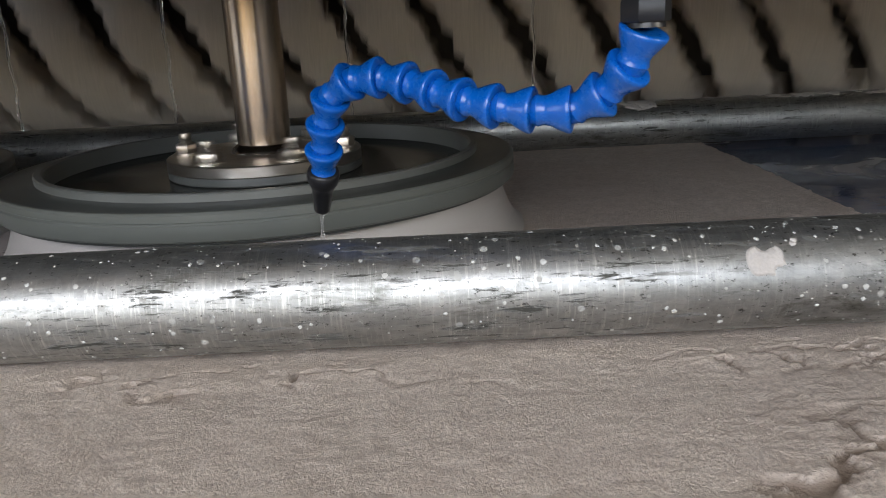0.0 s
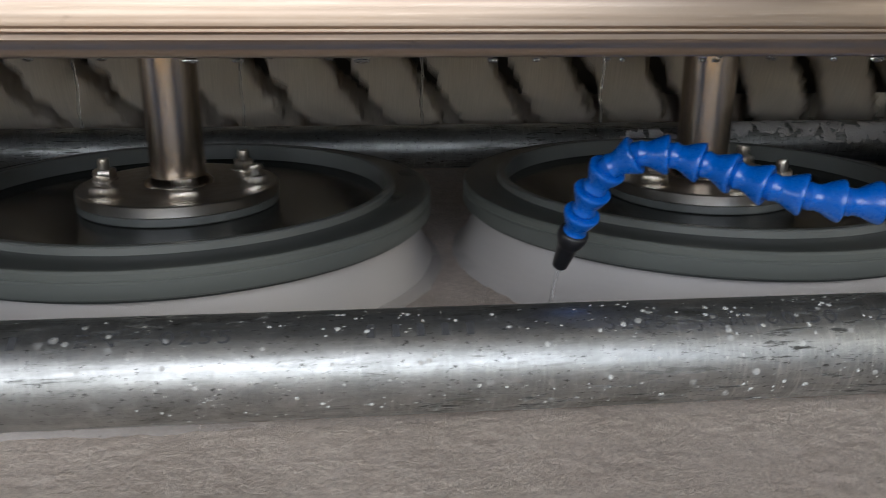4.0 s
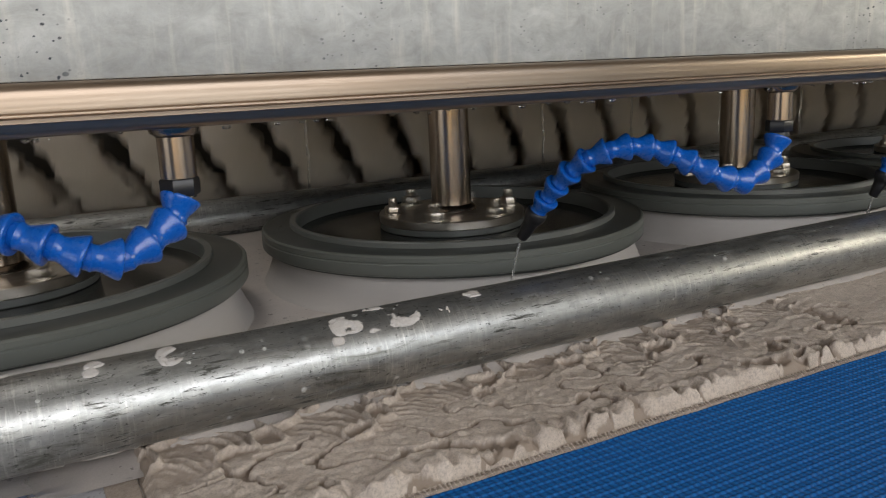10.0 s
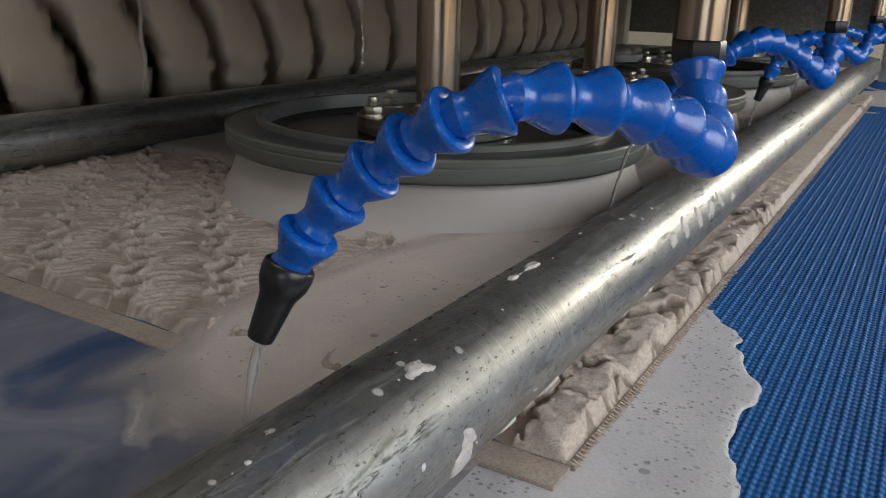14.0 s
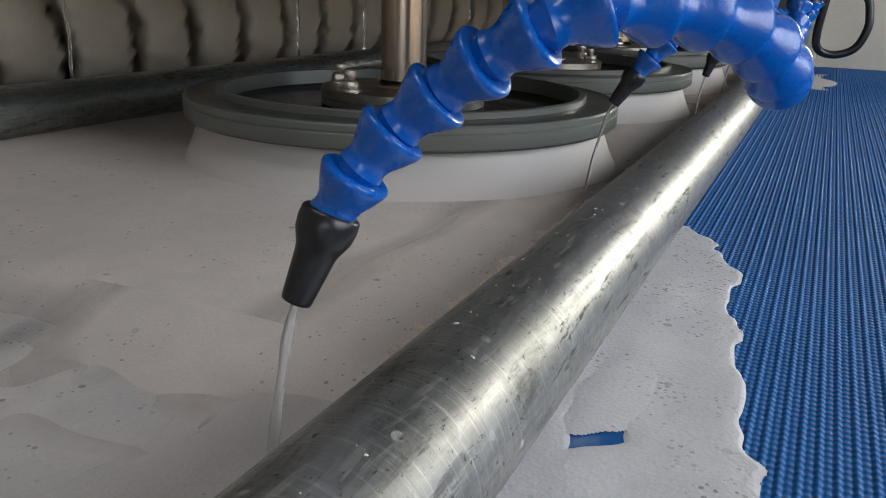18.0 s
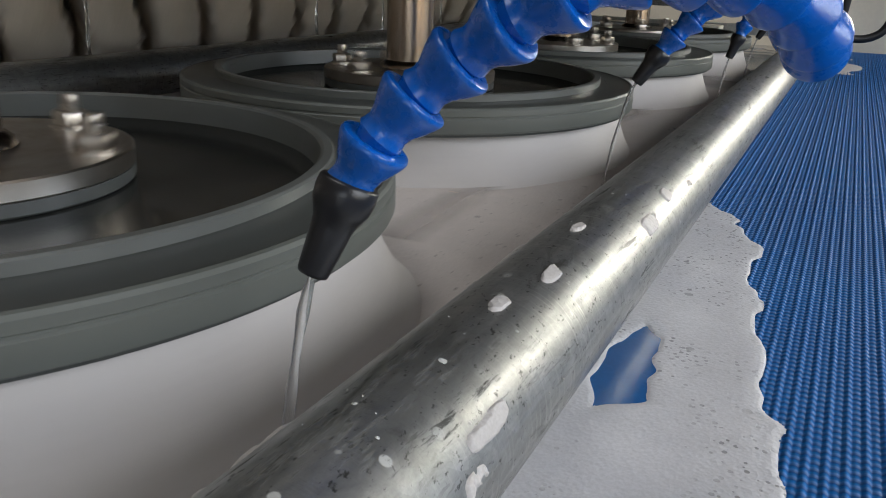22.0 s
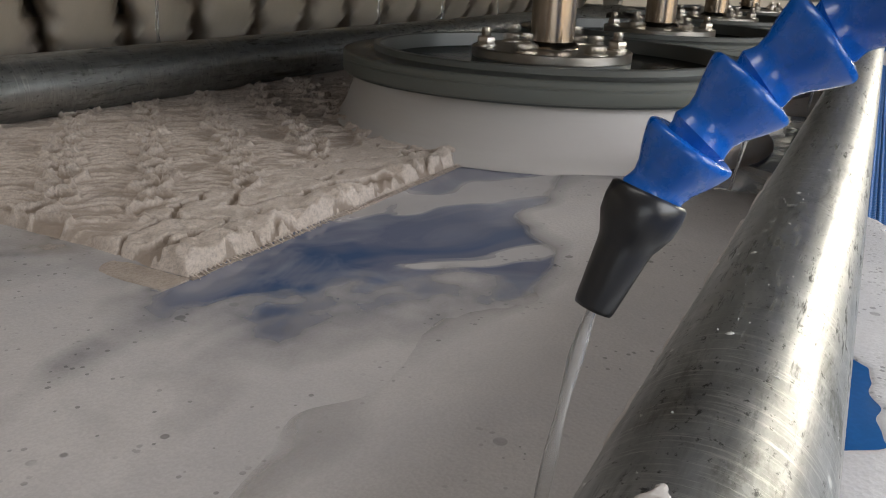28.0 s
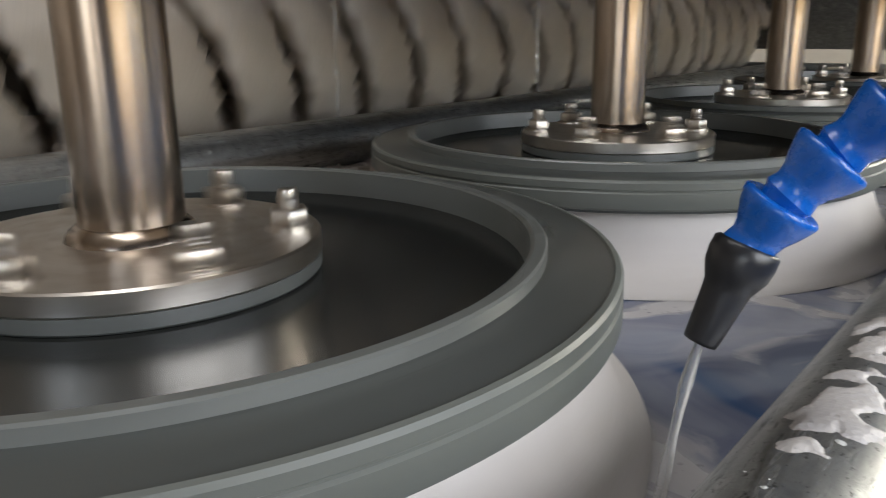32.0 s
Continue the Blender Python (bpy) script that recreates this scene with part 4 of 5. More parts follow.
def masked_sheet(name, xs, ys, mask, z, material, level=-0.001):
    """The cells of a sheet on which mask is above zero at some corner."""
    nx, ny = len(xs), len(ys)
    keep = mask > level
    cell = keep[:-1, :-1] | keep[1:, :-1] | keep[:-1, 1:] | keep[1:, 1:]
    a = (np.arange(ny - 1)[:, None] * nx + np.arange(nx - 1)[None])[cell]
    faces = np.stack([a, a + 1, a + nx + 1, a + nx], -1)
    used, inv = np.unique(faces, return_inverse=True)
    X, Y = np.meshgrid(xs, ys)
    if level > -0.01:
        gy, gx = np.gradient(mask, ys, xs)
        step = np.where(mask < 0, -mask, 0.0) / np.maximum(np.hypot(gx, gy), 1e-6)
        step = np.minimum(step, 1.5 * (xs[1] - xs[0])) / np.maximum(np.hypot(gx, gy), 1e-6)
        X, Y = X + step * gx, Y + step * gy
    co = np.stack([X, Y, z], -1).reshape(-1, 3)[used]
    me = bpy.data.meshes.new(name)
    me.from_pydata(co.tolist(), [], inv.reshape(-1, 4).tolist())
    me.attributes.new("cover", "FLOAT", "POINT").data.foreach_set("value", mask.ravel()[used].astype(np.float32))
    me.polygons.foreach_set("use_smooth", [True] * len(me.polygons))
    me.materials.append(material)
    return me


def turned_mesh(me, m):
    me.transform(m)
    return me


xs, ys = np.arange(-2.1, -0.80, 0.0014), np.arange(-0.24, 0.03, 0.0014)
X, Y = np.meshgrid(xs, ys)
rim = np.interp(X, [-2.2, -1.45, -1.30, -1.209, -1.096, -0.944, -0.875, -0.838], [-0.21, -0.15, -0.118, -0.100, -0.084, -0.066, -0.045, -0.020])
rim = rim - 0.012 * (field(X, Y, 0.035, 41) - 0.5) - 0.008 * (field(X, Y, 0.012, 42) - 0.5)
m = np.minimum((Y - rim), 0.010)
leaf = [(-1.1135, -0.0295), (-1.1269, -0.039), (-1.1956, -0.047), (-1.2091, -0.0292), (-1.1821, -0.0219), (-1.1405, -0.0212)]
wx, wy = X + 0.010 * (field(X, Y, 0.016, 43) - 0.5), Y + 0.006 * (field(X, Y, 0.012, 46) - 0.5)
side = np.full(X.shape, -1.0)
for (ax, ay), (bx, by) in zip(leaf, leaf[1:] + leaf[:1]):
    side = np.maximum(side, ((wx - ax) * (by - ay) - (wy - ay) * (bx - ax)) / -math.hypot(bx - ax, by - ay))
m = np.minimum(m, side)
m = np.minimum(m, (-0.835 - X) * 0.4)
wet = thing("water_film", "thin blue water film on the belt between the foam", "water", None, "", "structure")
part("film", box(-1.30, -0.056, 0.0001, -1.09, -0.016, 0.0006), M_FILM, wet)
front_foam = tagged(part("foam_sheet", masked_sheet("foam_sheet", xs, ys, m, 0.0004 + 0.0008 * np.clip(m / 0.002, 0, 1) + 0.0008 * np.clip(m / 0.012, 0, 1) + 0.0007 * (field(X, Y, 0.022, 44) - 0.5) * np.clip(m / 0.01, 0, 1), M_FOAM)), "flat sheet of white foam on the blue belt", "foam", kind="stuff")

xs, ys = np.arange(0.10, 1.05, 0.004), np.arange(-0.16, 0.03, 0.004)
X, Y = np.meshgrid(xs, ys)
m = 0.02 * (1 - np.sqrt(((X - 0.62) / 0.24) ** 2 + ((Y + 0.05) / 0.075) ** 2) + 0.8 * (field(X, Y, 0.06, 45) - 0.5))
tagged(part("foam_patch", masked_sheet("foam_patch", xs, ys, m, 0.0024 * np.clip(m / 0.012, -1, 1), M_FOAM_GREY)), "thin greyish foam at the belt's far end", "foam", kind="stuff")

# soapy water standing between the rollers
xs, ys = np.linspace(BX0 + 0.05, 1.1, 280), np.linspace(-0.012, 1.14, 120)
X, Y = np.meshgrid(xs, ys)
tagged(part("water", grid_mesh("water", xs, ys, 0.0022 + 0.0012 * field(X, Y, 0.05, 50) + 0.0007 * field(X, Y, 0.02, 51), M_SUDS)), "soapy water with swirls of foam on the belt", "water", kind="structure")


def raft(name, label, cx, cy, a, b, seed, z0, mat):
    xs, ys = np.arange(cx - a * 1.2, cx + a * 1.2, 0.003), np.arange(cy - b * 1.2, cy + b * 1.2, 0.003)
    X, Y = np.meshgrid(xs, ys)
    r = np.sqrt(((X - cx) / a) ** 2 + ((Y - cy) / b) ** 2)
    m = 1.2 - r + 0.75 * (field(X, Y, 0.11, seed) - 0.5) + 0.4 * (field(X, Y, 0.05, seed + 1) - 0.5) + 0.14 * (field(X, Y, 0.018, seed + 2) - 0.5) + 0.06 * (field(X, Y, 0.006, seed + 4) - 0.5)
    return tagged(part(name, masked_sheet(name, xs, ys, m, z0 + 0.0016 * np.clip(m / 0.4, -1, 1) + 0.0009 * (field(X, Y, 0.03, seed + 3) - 0.5), mat, -0.4)), label, "foam", kind="stuff")


foam_raft = raft("foam_raft", "drifting raft of beige foam beside the carpet", -1.50, 0.27, 0.46, 0.24, 60, 0.0030, M_FOAM_BEIGE)
xs, ys = np.arange(-2.1, -0.85, 0.004), np.arange(0.022, 0.26, 0.004)
X, Y = np.meshgrid(xs, ys)
m = np.minimum((0.16 + 0.05 * (X + 1.2) - Y + 0.10 * (field(X, Y, 0.13, 90) - 0.5)) / 0.06, (-0.88 - X) / 0.1) + 0.25 * (field(X, Y, 0.03, 91) - 0.5)
foam_band = tagged(part("foam_band", masked_sheet("foam_band", xs, ys, m, 0.0042 + 0.0018 * np.clip(m / 0.8, -1, 1) + 0.0010 * (field(X, Y, 0.05, 92) - 0.5), M_FOAM_BEIGE, -0.4)), "band of beige foam along the roller", "foam", kind="stuff")
def ease(a):
    a = np.clip(a, 0, 1)
    return a * a * (3 - 2 * a)


xs, ys = np.arange(-1.40, 0.0, 0.004), np.arange(-0.012, 0.30, 0.004)
X, Y = np.meshgrid(xs, ys)
m = np.minimum((X + 1.34) / 0.10, np.minimum((0.185 + 0.03 * np.sin(X * 9) - Y) / 0.05, (-0.02 - X) / 0.4)) + 0.25 * (field(X, Y, 0.06, 70) - 0.5)
heap = ease((X + 1.262) / 0.05) * ease((Y + 0.012) / 0.04)
film_near = tagged(part("foam_film", masked_sheet("foam_film", xs, ys, m, 0.0050 + 0.0125 * heap + 0.0012 * (field(X, Y, 0.05, 73) - 0.5), M_FOAM_SOFT, -0.4)), "smooth beige foam lying over the soaked carpet", "foam", kind="stuff")
xs, ys = np.arange(-1.36, 0.1, 0.005), np.arange(0.10, 0.66, 0.005)
X, Y = np.meshgrid(xs, ys)
m = np.minimum((X + 1.30) / 0.10, np.minimum((Y - 0.11) / 0.06, (0.05 - X) / 0.3)) + 0.25 * (field(X, Y, 0.08, 75) - 0.5)
film_far = tagged(part("foam_film", masked_sheet("foam_film", xs, ys, m, 0.0046 + 0.0135 * ease((X + 1.258) / 0.05) + 0.0012 * (field(X, Y, 0.05, 76) - 0.5), M_FOAM_SOFT, -0.4)), "beige foam film that the brushes sweep over the carpet", "foam", kind="stuff")

# a flap of foam that drifts off the hole in the front sheet
xs, ys = np.arange(-1.24, -1.08, 0.0014), np.arange(-0.062, -0.012, 0.0014)
X, Y = np.meshgrid(xs, ys)
m = 0.012 * (1 - np.sqrt(((X + 1.16) / 0.066) ** 2 + ((Y + 0.037) / 0.021) ** 2) + 0.5 * (field(X, Y, 0.02, 95) - 0.5))
foam_flap = tagged(part("foam_sheet", masked_sheet("foam_sheet", xs, ys, m, 0.0012 + 0.0005 * np.clip(m / 0.004, 0, 1), M_FOAM)), "small drifting flap of white foam", "foam", kind="stuff")

# ---------------------------------------------------------------- what sticks to the rollers


def roller_angle(t):
    """Degrees that the press roller has turned."""
    return float(np.interp(t, [0, 6.5, 8, 15.5, 32], [0, 99, 130, 420, 1010]))


def skin_patch(x, lx, la, seed, thick=0.0011):
    """A ragged film for a roller's skin, 2 lx long and 2 la degrees wide, round the angle zero."""
    us, vs = np.linspace(-1, 1, max(40, int(lx / 0.0008))), np.linspace(-1, 1, max(30, int(la / 0.9)))
    U, V = np.meshgrid(us, vs)
    px, pa = U * lx, V * la * 0.53 / 1000
    m = 0.82 - np.sqrt(U**2 + V**2) + 1.7 * (field(px + 3, pa + 3 + seed, 0.0085, seed) - 0.5) + 0.6 * (field(px + 3, pa + 3, 0.0045, seed + 1) - 0.5) + 0.3 * (field(px + 3, pa + 3, 0.0018, seed + 2) - 0.5)
    if lx > 0.015 and la > 25:
        m += 0.9 * (field(px + 5, pa * 0.6 + 5, 0.0065, seed + 4) - 0.55)
    rim = np.clip((1 - (np.abs(U) ** 3 + np.abs(V) ** 3) ** (1 / 3)) / 0.4, 0, 1)
    m = np.minimum(m, 1.5 * rim - 0.45 + 0.7 * (field(px + 7, pa + 7, 0.005, seed + 5) - 0.5))
    r = ROLL_R + thick * np.clip(m / 0.35, -1, 1)
    ang = np.radians(V * la)
    keep = m > -0.25
    cell = keep[:-1, :-1] | keep[1:, :-1] | keep[:-1, 1:] | keep[1:, 1:]
    nx = len(us)
    a = (np.arange(len(vs) - 1)[:, None] * nx + np.arange(nx - 1)[None])[cell]
    faces = np.stack([a, a + 1, a + nx + 1, a + nx], -1)
    used, inv = np.unique(faces, return_inverse=True)
    co = np.stack([x + px, r * np.cos(ang), r * np.sin(ang)], -1).reshape(-1, 3)[used]
    me = bpy.data.meshes.new("foam_splash")
    me.from_pydata(co.tolist(), [], inv.reshape(-1, 4).tolist())
    me.polygons.foreach_set("use_smooth", [True] * len(me.polygons))
    me.materials.append(M_FOAM_RIDE)
    return me


# foam that the press roller lifts out of the water and carries over its top:
# place along the roller, facing angle, when it faces so, half length, half width in degrees, degrees a second
RIDES = [(-1.364, 81, 24.0, 0.04, 40, 38), (-1.244, 78, 24.0, 0.05, 44, 38), (-1.171, 84, 24.0, 0.04, 40, 38), (-1.097, 81, 24.0, 0.026, 34, 38), (-1.045, 83, 24.0, 0.018, 32, 38), (-0.993, 85, 24.0, 0.014, 30, 38),
         (-0.936, 84, 24.0, 0.011, 28, 38), (-0.867, 84, 24.0, 0.009, 24, 38), (-1.026, 123, 10.0, 0.016, 16, 34), (-1.05, 133, 10.0, 0.012, 20, 34), (-0.993, 123, 10.0, 0.007, 13, 34), (-1.079, 139, 10.0, 0.006, 8, 34),
         (-0.96, 115, 10.4, 0.009, 11, 34), (-1.188, 140, 11.1, 0.009, 22, 30), (-1.235, 145, 11.1, 0.006, 10, 30), (-1.285, 133, 12.0, 0.009, 26, 30), (-1.361, 156, 12.0, 0.007, 22, 30), (-1.069, 176, 12.0, 0.014, 20, 30),
         (-1.041, 155, 12.0, 0.01, 14, 30), (-1.233, 159, 12.0, 0.008, 9, 30), (-1.005, 119, 12.8, 0.01, 16, 30), (-0.971, 122, 12.8, 0.01, 18, 30), (-0.937, 121, 12.8, 0.01, 20, 30), (-0.903, 123, 12.8, 0.01, 20, 30),
         (-0.87, 122, 12.8, 0.011, 20, 30), (-0.831, 125, 12.8, 0.01, 18, 30), (-1.292, 132, 14.6, 0.012, 10, 34), (-1.169, 118, 15.0, 0.02, 6, 34), (-1.322, 82, 20.1, 0.016, 8, 34), (-1.338, 101, 20.1, 0.008, 8, 34),
         (-1.222, 87, 21.4, 0.013, 7, 34), (-1.1, 114, 21.3, 0.016, 11, 34), (-1.047, 105, 21.3, 0.009, 9, 34), (-0.995, 107, 21.0, 0.01, 7, 34), (-1.265, 97, 22.0, 0.01, 7, 30), (-1.16, 91, 22.0, 0.009, 6, 30),
         (-1.292, 68, 31.0, 0.04, 32, 22), (-1.222, 65, 31.0, 0.03, 32, 22), (-1.151, 72, 31.0, 0.026, 34, 22), (-1.081, 69, 31.0, 0.024, 28, 22), (-1.021, 72, 31.0, 0.02, 26, 22), (-1.355, 93, 28.8, 0.01, 8, 20),
         (-0.952, 64, 31.0, 0.025, 15, 20), (0.415, 147, 0.2, 0.01, 22, 15), (0.45, 170, 0.4, 0.008, 16, 15), (0.332, 178, 2.0, 0.012, 18, 15), (0.348, 163, 2.0, 0.007, 9, 15), (0.474, 199, 0.4, 0.02, 10, 15)]
riders = []
for k, (x, a, t, lx, la, speed) in enumerate(RIDES):
    ob = tagged(new("foam_splash", skin_patch(x, lx, la, 100 + 3 * k)), "white foam splash carried on the steel roller", "foam", "foam splashes on the roller")
    ob.matrix_basis = pose(0, 0, ROLL_Z, a)
    riders.append((ob, a, t, speed))
for k, (x, lx) in enumerate([(0.52, 0.09), (0.70, 0.12), (0.36, 0.05), (0.60, 0.06), (0.80, 0.07), (0.44, 0.03)]):
    part("foam_splash", turned_mesh(skin_patch(x, lx, 40, 300 + 3 * k), pose(0, 0, 0, 60 + 20 * (k % 3))), None, back_roller, "greyish foam splash")

# a ridge of foam along the roller's rear foot
rnd = random.Random(14)
n = 420
part_pts = [(-1.75 + 1.6 * i / n, 0.026 + rnd.uniform(-0.002, 0.003), 0.0105 + rnd.uniform(-0.001, 0.001)) for i in range(n + 1)]
tagged(part("foam_ridge", tube_along(part_pts, [0.0022 + 0.0022 * rnd.random() for _ in part_pts], 9), M_FOAM), "ragged ridge of foam along the roller's foot", "foam", kind="stuff")

# dried specks
rnd = random.Random(4)
for parent, count, lo, hi in ((front_roller, 2200, -1.5, 0.6), (back_roller, 300, -1.2, 0.9)):
    bm = bmesh.new()
    for k in range(count):
        x = rnd.uniform(lo, hi) if rnd.random() < 0.3 else rnd.uniform(-0.15, 0.55)
        a, rr = rnd.uniform(0, 2 * math.pi), 0.0003 + 0.0014 * rnd.random() ** 4
        vs = []
        for q in range(7):
            u, w = rr * rnd.uniform(0.7, 1.25) * math.cos(q * 0.8976), rr * rnd.uniform(0.7, 1.25) * math.sin(q * 0.8976)
            b = a + w / ROLL_R
            vs.append(bm.verts.new((x + u, (ROLL_R + 0.0001) * math.cos(b), (ROLL_R + 0.0001) * math.sin(b))))
        c = bm.verts.new((x, (ROLL_R + 0.0006) * math.cos(a), (ROLL_R + 0.0006) * math.sin(a)))
        for q in range(7):
            bm.faces.new((vs[q], vs[(q + 1) % 7], c))
    tagged(part("specks", bm, M_SPECK, parent, "dried white specks", True, 0), kind="stuff")

# printing along the press roller
ink = math.radians(159 - roller_angle(6.5))


def print_on(text, x, size=0.0125):
    cu = bpy.data.curves.new("print", "FONT")
    cu.body, cu.size, cu.space_character = text, size, 1.2
    tmp = new("print_source", cu)
    me = bpy.data.meshes.new_from_object(tmp.evaluated_get(bpy.context.evaluated_depsgraph_get()))
    bpy.data.objects.remove(tmp)
    w = 0.0
    for v in me.vertices:
        w = max(w, v.co.x)
        b = ink - (v.co.y - size * 0.35) / ROLL_R
        v.co = Vector((x + v.co.x * 1.32, (ROLL_R + 0.00012) * math.cos(b), (ROLL_R + 0.00012) * math.sin(b)))
    me.materials.append(M_INK)
    part("print", me, M_INK, front_roller, "grey inkjet printing")
    return x + w + 0.014


def print_bar(x, w):
    """A word that is not spelled out: one plain bar for each of its characters."""
    bm = bmesh.new()
    for c in range(max(1, int(w / 0.0135))):
        rows = [[bm.verts.new((x + 0.0135 * c + u, (ROLL_R + 0.00012) * math.cos(ink + s), (ROLL_R + 0.00012) * math.sin(ink + s))) for u in (0.0, 0.0042)] for s in np.linspace(-0.14, 0.14, 7)]
        for a, b in zip(rows, rows[1:]):
            bm.faces.new((a[0], a[1], b[1], b[0]))
    part("print_bar", bm, M_INK, front_roller, "grey inkjet printing")


for word, wx in (("ASTM", -1.322), ("A53", -1.264), ("ASTM", -1.216), ("A795", -1.169), ("S235", -0.731), ("JRH", -0.677), ("60.30", -0.637), ("2.00", -0.573),
                 ("HEAT", -0.520), ("NO", -0.465), ("EN", -0.183), ("10255", -0.149), ("S235", 0.10), ("JRH", 0.154), ("60.30", 0.194), ("2.00", 0.258), ("HEAT", 0.311)):
    print_on(word, wx)
for wx, w in ((-1.09, 0.05), (-1.02, 0.07), (-0.93, 0.06), (-0.439, 0.075), (-0.351, 0.084), (-0.256, 0.061), (-0.03, 0.08), (0.38, 0.08)):
    print_bar(wx, w)

# ---------------------------------------------------------------- drips
for k, (x, y, top, foot) in enumerate([(-1.30, 0.60, 0.40, 0.066), (-0.85, 0.60, 0.40, 0.068), (-0.40, 0.60, 0.40, 0.068), (0.05, 0.60, 0.40, 0.068), (0.30, 0.60, 0.40, 0.068), (-0.19, 0.60, 0.4, 0.07)]):
    y = BACK_Y
    ob = thing("water_drip", "thin falling thread of water", "water", None, "falling water threads")
    rnd = random.Random(k)
    n = 60
    part("thread", tube_along([(x + 0.0012 * math.sin(i * 0.5 + k), y, top + (foot - top) * i / n) for i in range(n + 1)],
                              [0.0012 + 0.0011 * abs(math.sin(i * 0.9 + k)) * (1 if i > n * 0.45 else 0.5) for i in range(n + 1)], 8), M_WATER, ob)

rnd = random.Random(9)
bead_mesh = finish(lathe([(0.0, 0.001), (0.0022, 0.001), (0.0030, -0.0005), (0.0024, -0.0024), (0.0, -0.0034)], 12), "bead", M_WATER)
for k in range(220):
    x = rnd.uniform(-1.75, 0.75)
    ob = tagged(new("water_bead", bead_mesh), "hanging bead of water under the steel tube", "water", "beads under the tube")
    s = rnd.uniform(0.18, 0.5)
    ob.matrix_basis = Matrix.Translation((x, rnd.choice([TY0 + 0.006, TY1 - 0.003, TY0 + 0.02]), TB - 0.0009)) @ Matrix.Diagonal((s * rnd.uniform(1, 2.2), s, s, 1))

# ---------------------------------------------------------------- far end of the machine
end = thing("end_frame", "cream painted end frame of the washing machine", "machine frame")
part("side_panel", box(1.125, -1.3, -0.35, 1.155, -0.075, 0.36, 0.004), M_PAINT, end, "cream painted side panel")
part("post", box(1.06, -0.070, -0.35, 1.12, -0.020, 0.30, 0.004), M_PLATE, end, "grey steel post")
part("inner_sheet", box(1.125, -0.070, 0.10, 1.135, 1.2, 0.52, 0.002), M_ENDSHEET, end, "grey galvanised end sheet")
part("lower_rail", box(1.10, -0.015, 0.03, 1.124, 1.2, 0.060, 0.003), M_PLATE, end)
part("upright", box(0.985, 0.70, 0.0, 1.03, 0.75, 0.50, 0.003), M_PAINT, end, "pale upright bar")
part("bracket", box(1.00, 0.25, 0.03, 1.095, 0.40, 0.055, 0.004), M_PAINT, end)
part("bracket", box(1.00, 0.50, 0.03, 1.095, 0.60, 0.050, 0.004), M_PAINT, end)
valve = thing("hand_valve", "small dark hand valve at the machine's far end", "valve", pose(1.02, 0.33, 0.055))
part("stem", lathe([(0, 0), (0.008, 0), (0.008, 0.03), (0, 0.03)], 16), M_DARK, valve)
part("wheel", turned(lathe([(0.02, 0.0), (0.026, 0.002), (0.028, 0.005), (0.026, 0.008), (0.02, 0.006), (0.006, 0.005), (0, 0.006)], 24), pose(0, 0, 0.03)), M_DARK, valve)
loop = thing("feed_hose", "black rubber feed hose looping down from the tube's end", "hose")
pts, _ = along([(0.88, -0.10, 0.235), (0.90, -0.17, 0.20), (0.90, -0.187, 0.15), (0.90, -0.186, 0.11), (0.90, -0.165, 0.066), (0.895, -0.12, 0.048), (0.88, -0.08, 0.06), (0.86, -0.07, 0.10), (0.85, -0.08, 0.2)], 60)
part("hose", tube_along(pts, 0.0105, 16), M_BLACK, loop)
part("clamp", turned(lathe([(0.0108, 0), (0.0125, 0), (0.0125, 0.012), (0.0108, 0.012)], 20), aim(pts[2], pts[3] - pts[2])), M_BOLT, loop)


# ---------------------------------------------------------------- what moves
SPIN = 680            # degrees a second of the scrubbing brushes


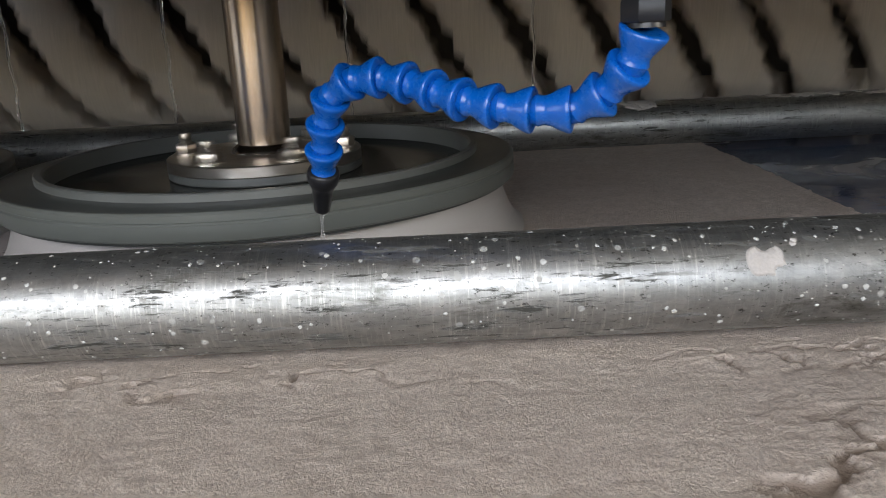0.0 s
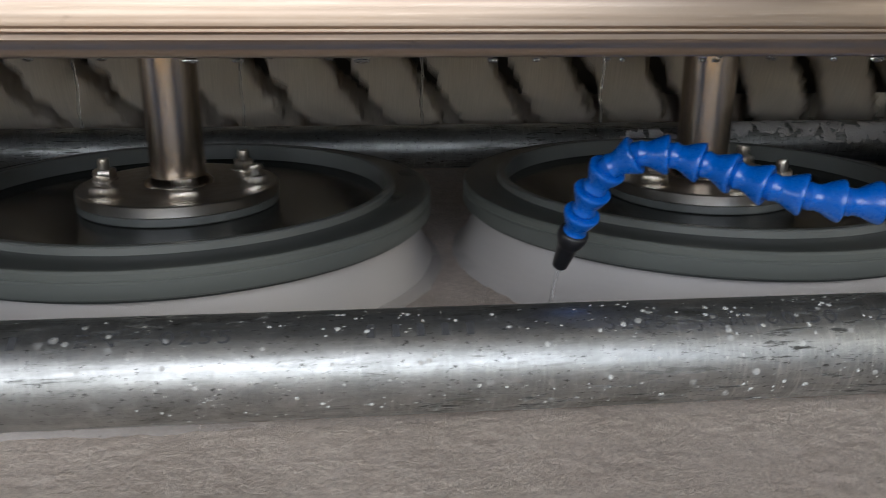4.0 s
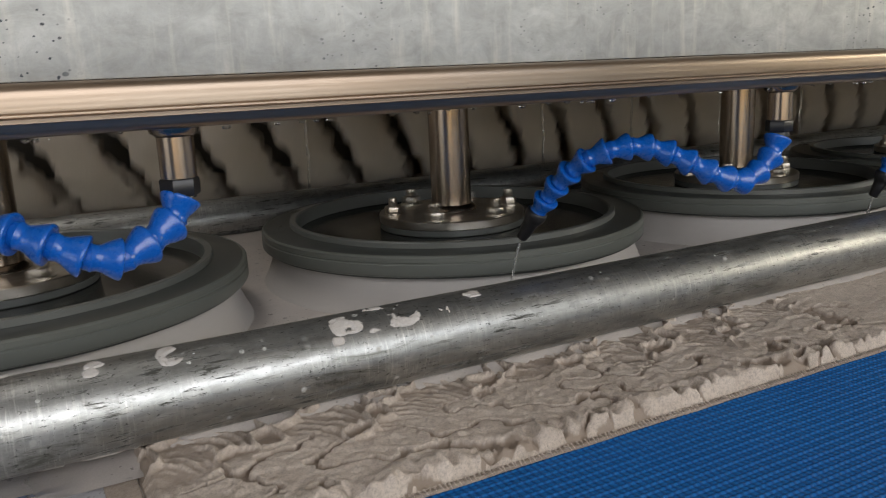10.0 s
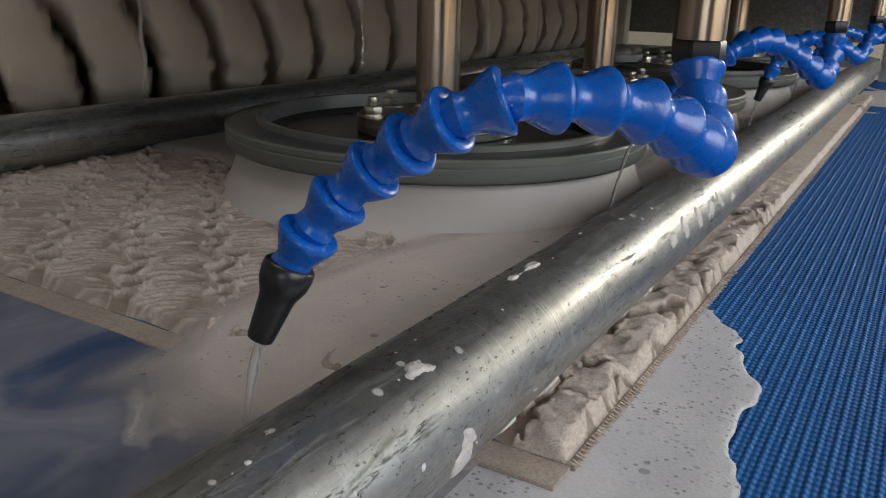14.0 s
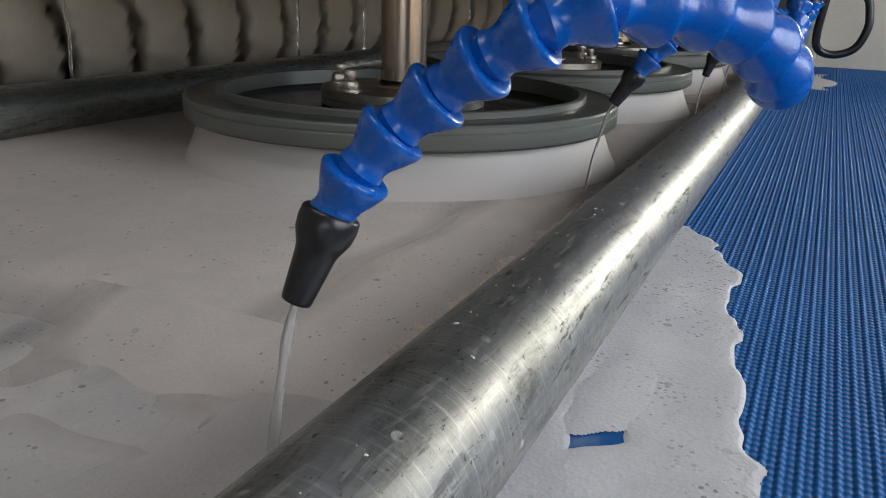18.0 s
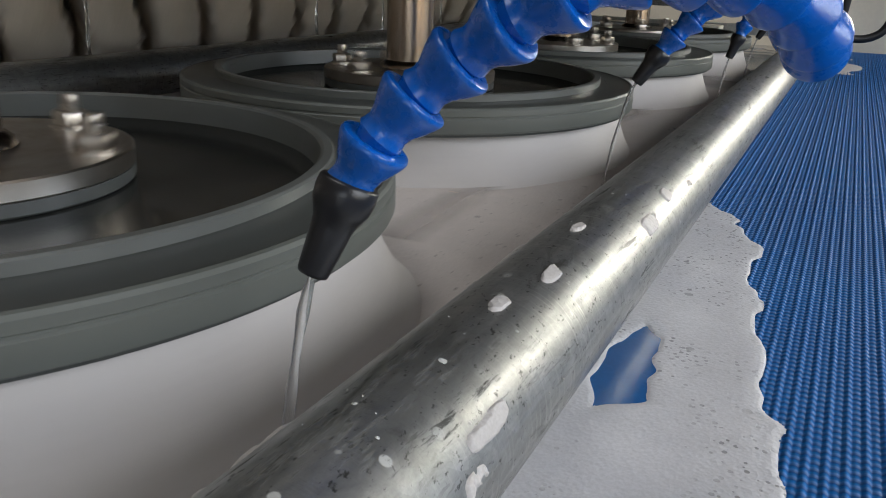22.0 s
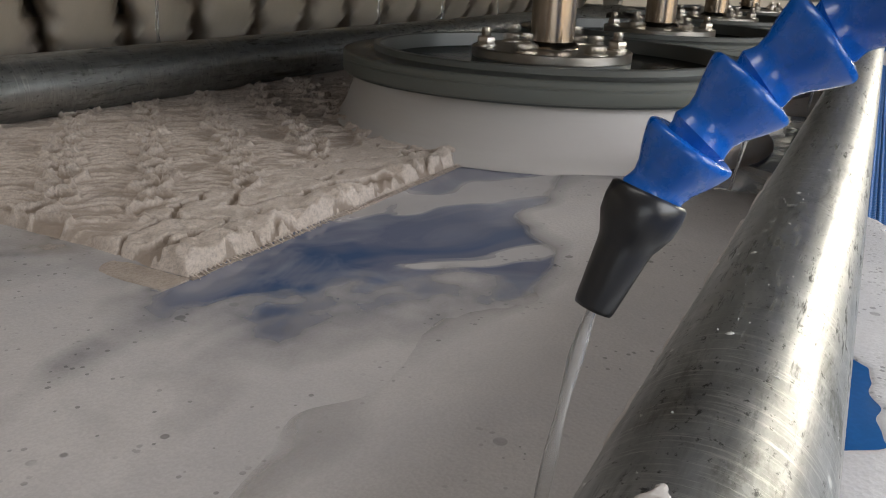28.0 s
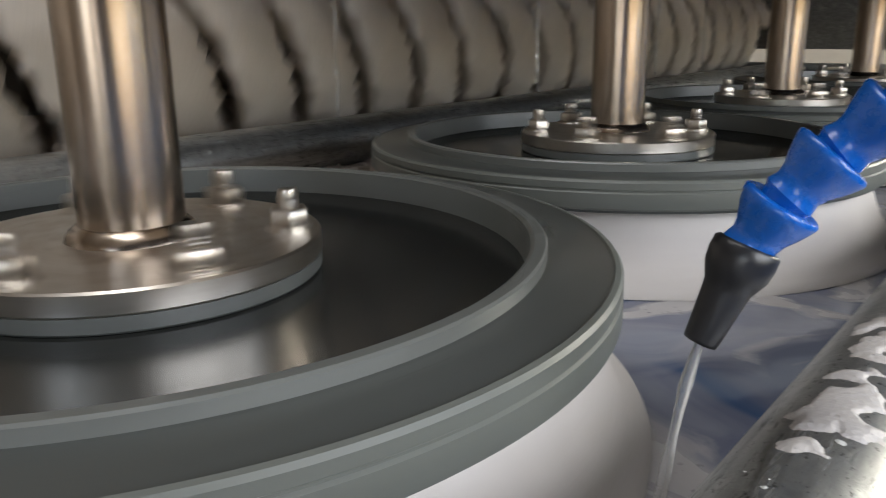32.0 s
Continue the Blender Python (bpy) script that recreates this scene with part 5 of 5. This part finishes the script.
def motions():
    back_z = back_roller.location.z
    times = sorted({*(1.6 * j for j in range(21)), 15.7, 16.3, 16.6})
    walk(front_roller, [(t, pose(0, 0, roller_height(t), roller_angle(t), 0, 0)) for t in times])
    walk(back_roller, [(t, pose(0, BACK_Y, back_z, roller_angle(t), 0, 0)) for t in times])
    for i, ob in enumerate(brush_heads):
        rows = []
        for j in range(int(32 / 0.1) + 1):
            t = 0.1 * j
            rows.append((t, pose(side_stroke(t) - PITCH * i, DISC_Y, 0, 0, 0, SPIN * t + 13 * i)))
        walk(ob, rows)
    walk(carpet, [(t, pose(0, EDGE0 + SPEED * t, 0)) for t in (0, 8, 16, 24, 32)])
    walk(film_near, [(0, pose(0.035, -0.02, 0)), (12.5, pose(0.035, -0.02, 0)), (13.6, pose(0.03, 0, 0)), (14.2, pose(0.02, 0.01, 0)), (15, pose(0, 0.042, 0)), (17, pose(0, 0.05, 0)), (21.4, pose(0, 0.05, -0.001)), (22.6, pose(0.35, 0.03, -0.003)), (24, pose(0.8, 0, -0.012)), (32, pose(0.8, 0, -0.012))])
    walk(foam_flap, [(0, pose(-0.13, -0.03, 0)), (15, pose(-0.12, -0.03, 0)), (17.2, pose(0, 0.0, 0)), (18, pose(0.004, -0.004, 0)), (19, pose(0.02, -0.018, 0)), (21, pose(0.02, -0.022, -0.0004)), (23, pose(0.02, -0.030, -0.0028)), (32, pose(0.02, -0.030, -0.0028))])
    walk(film_far, [(0, pose(0.015, 0, 0)), (12.9, pose(0.02, 0, 0)), (13.5, pose(0.14, 0, 0)), (14, pose(0.36, 0, 0)), (15, pose(0.48, 0, 0)), (15.7, pose(0.5, 0, 0)), (17.4, pose(0.07, 0, 0)), (18.2, pose(0, 0, 0)), (21.4, pose(0, 0, 0)), (22.6, pose(0.4, 0, 0)), (24, pose(0.9, 0, -0.008)), (32, pose(0.9, 0, -0.012))])
    for ob, angle, when, speed in riders:
        rows = []
        for t in sorted({*(32 * j / 21 for j in range(22)), 15.7, 16.3, 16.6}):
            rows.append((t, pose(0, 0, roller_height(t), max(-75, min(255, angle + speed * (t - when))), 0, 0)))
        walk(ob, rows)
    walk(front_foam, [(0, pose(-0.2, -0.06, 0)), (12, pose(-0.16, -0.04, 0)), (15, pose(-0.12, -0.03, 0)), (18, pose(-0.02, -0.004, 0)), (19.5, pose(0, 0, 0)), (32, pose(0, 0, 0))])
    walk(foam_raft, [(0, pose(-1.3, 0, 0)), (12.5, pose(-1.0, 0, 0)), (13.6, pose(-0.75, 0, 0)), (15, pose(-0.06, 0, 0)), (15.6, pose(0, 0, 0)), (20.5, pose(0, 0, 0)), (23, pose(-1.0, 0, 0)), (25.3, pose(-0.8, 0, 0)), (27.2, pose(-0.05, 0, 0)), (28.2, pose(-0.04, 0, 0)), (29.2, pose(-0.12, -0.02, 0)), (30, pose(-0.30, -0.03, 0)), (32, pose(-0.4, 0, 0))])
    walk(foam_band, [(0, pose(-1.1, 0, 0)), (12.5, pose(-0.95, 0, 0)), (13.6, pose(-0.75, 0, 0)), (15, pose(-0.15, 0, 0)), (15.6, pose(-0.1, 0, 0)), (20.5, pose(-0.1, 0, 0)), (21.8, pose(-0.95, 0, 0)), (24, pose(-0.9, 0, 0)), (25.2, pose(0.03, 0, 0)), (28.2, pose(0.05, 0, 0)), (30.4, pose(-0.6, 0, 0)), (32, pose(-0.9, 0, 0))])
    p = spiral.location.copy()
    walk(spiral, [(0.125 * j, pose(p.x, p.y, p.z, -84.0 * j, 0, 0)) for j in range(257)])


motions()
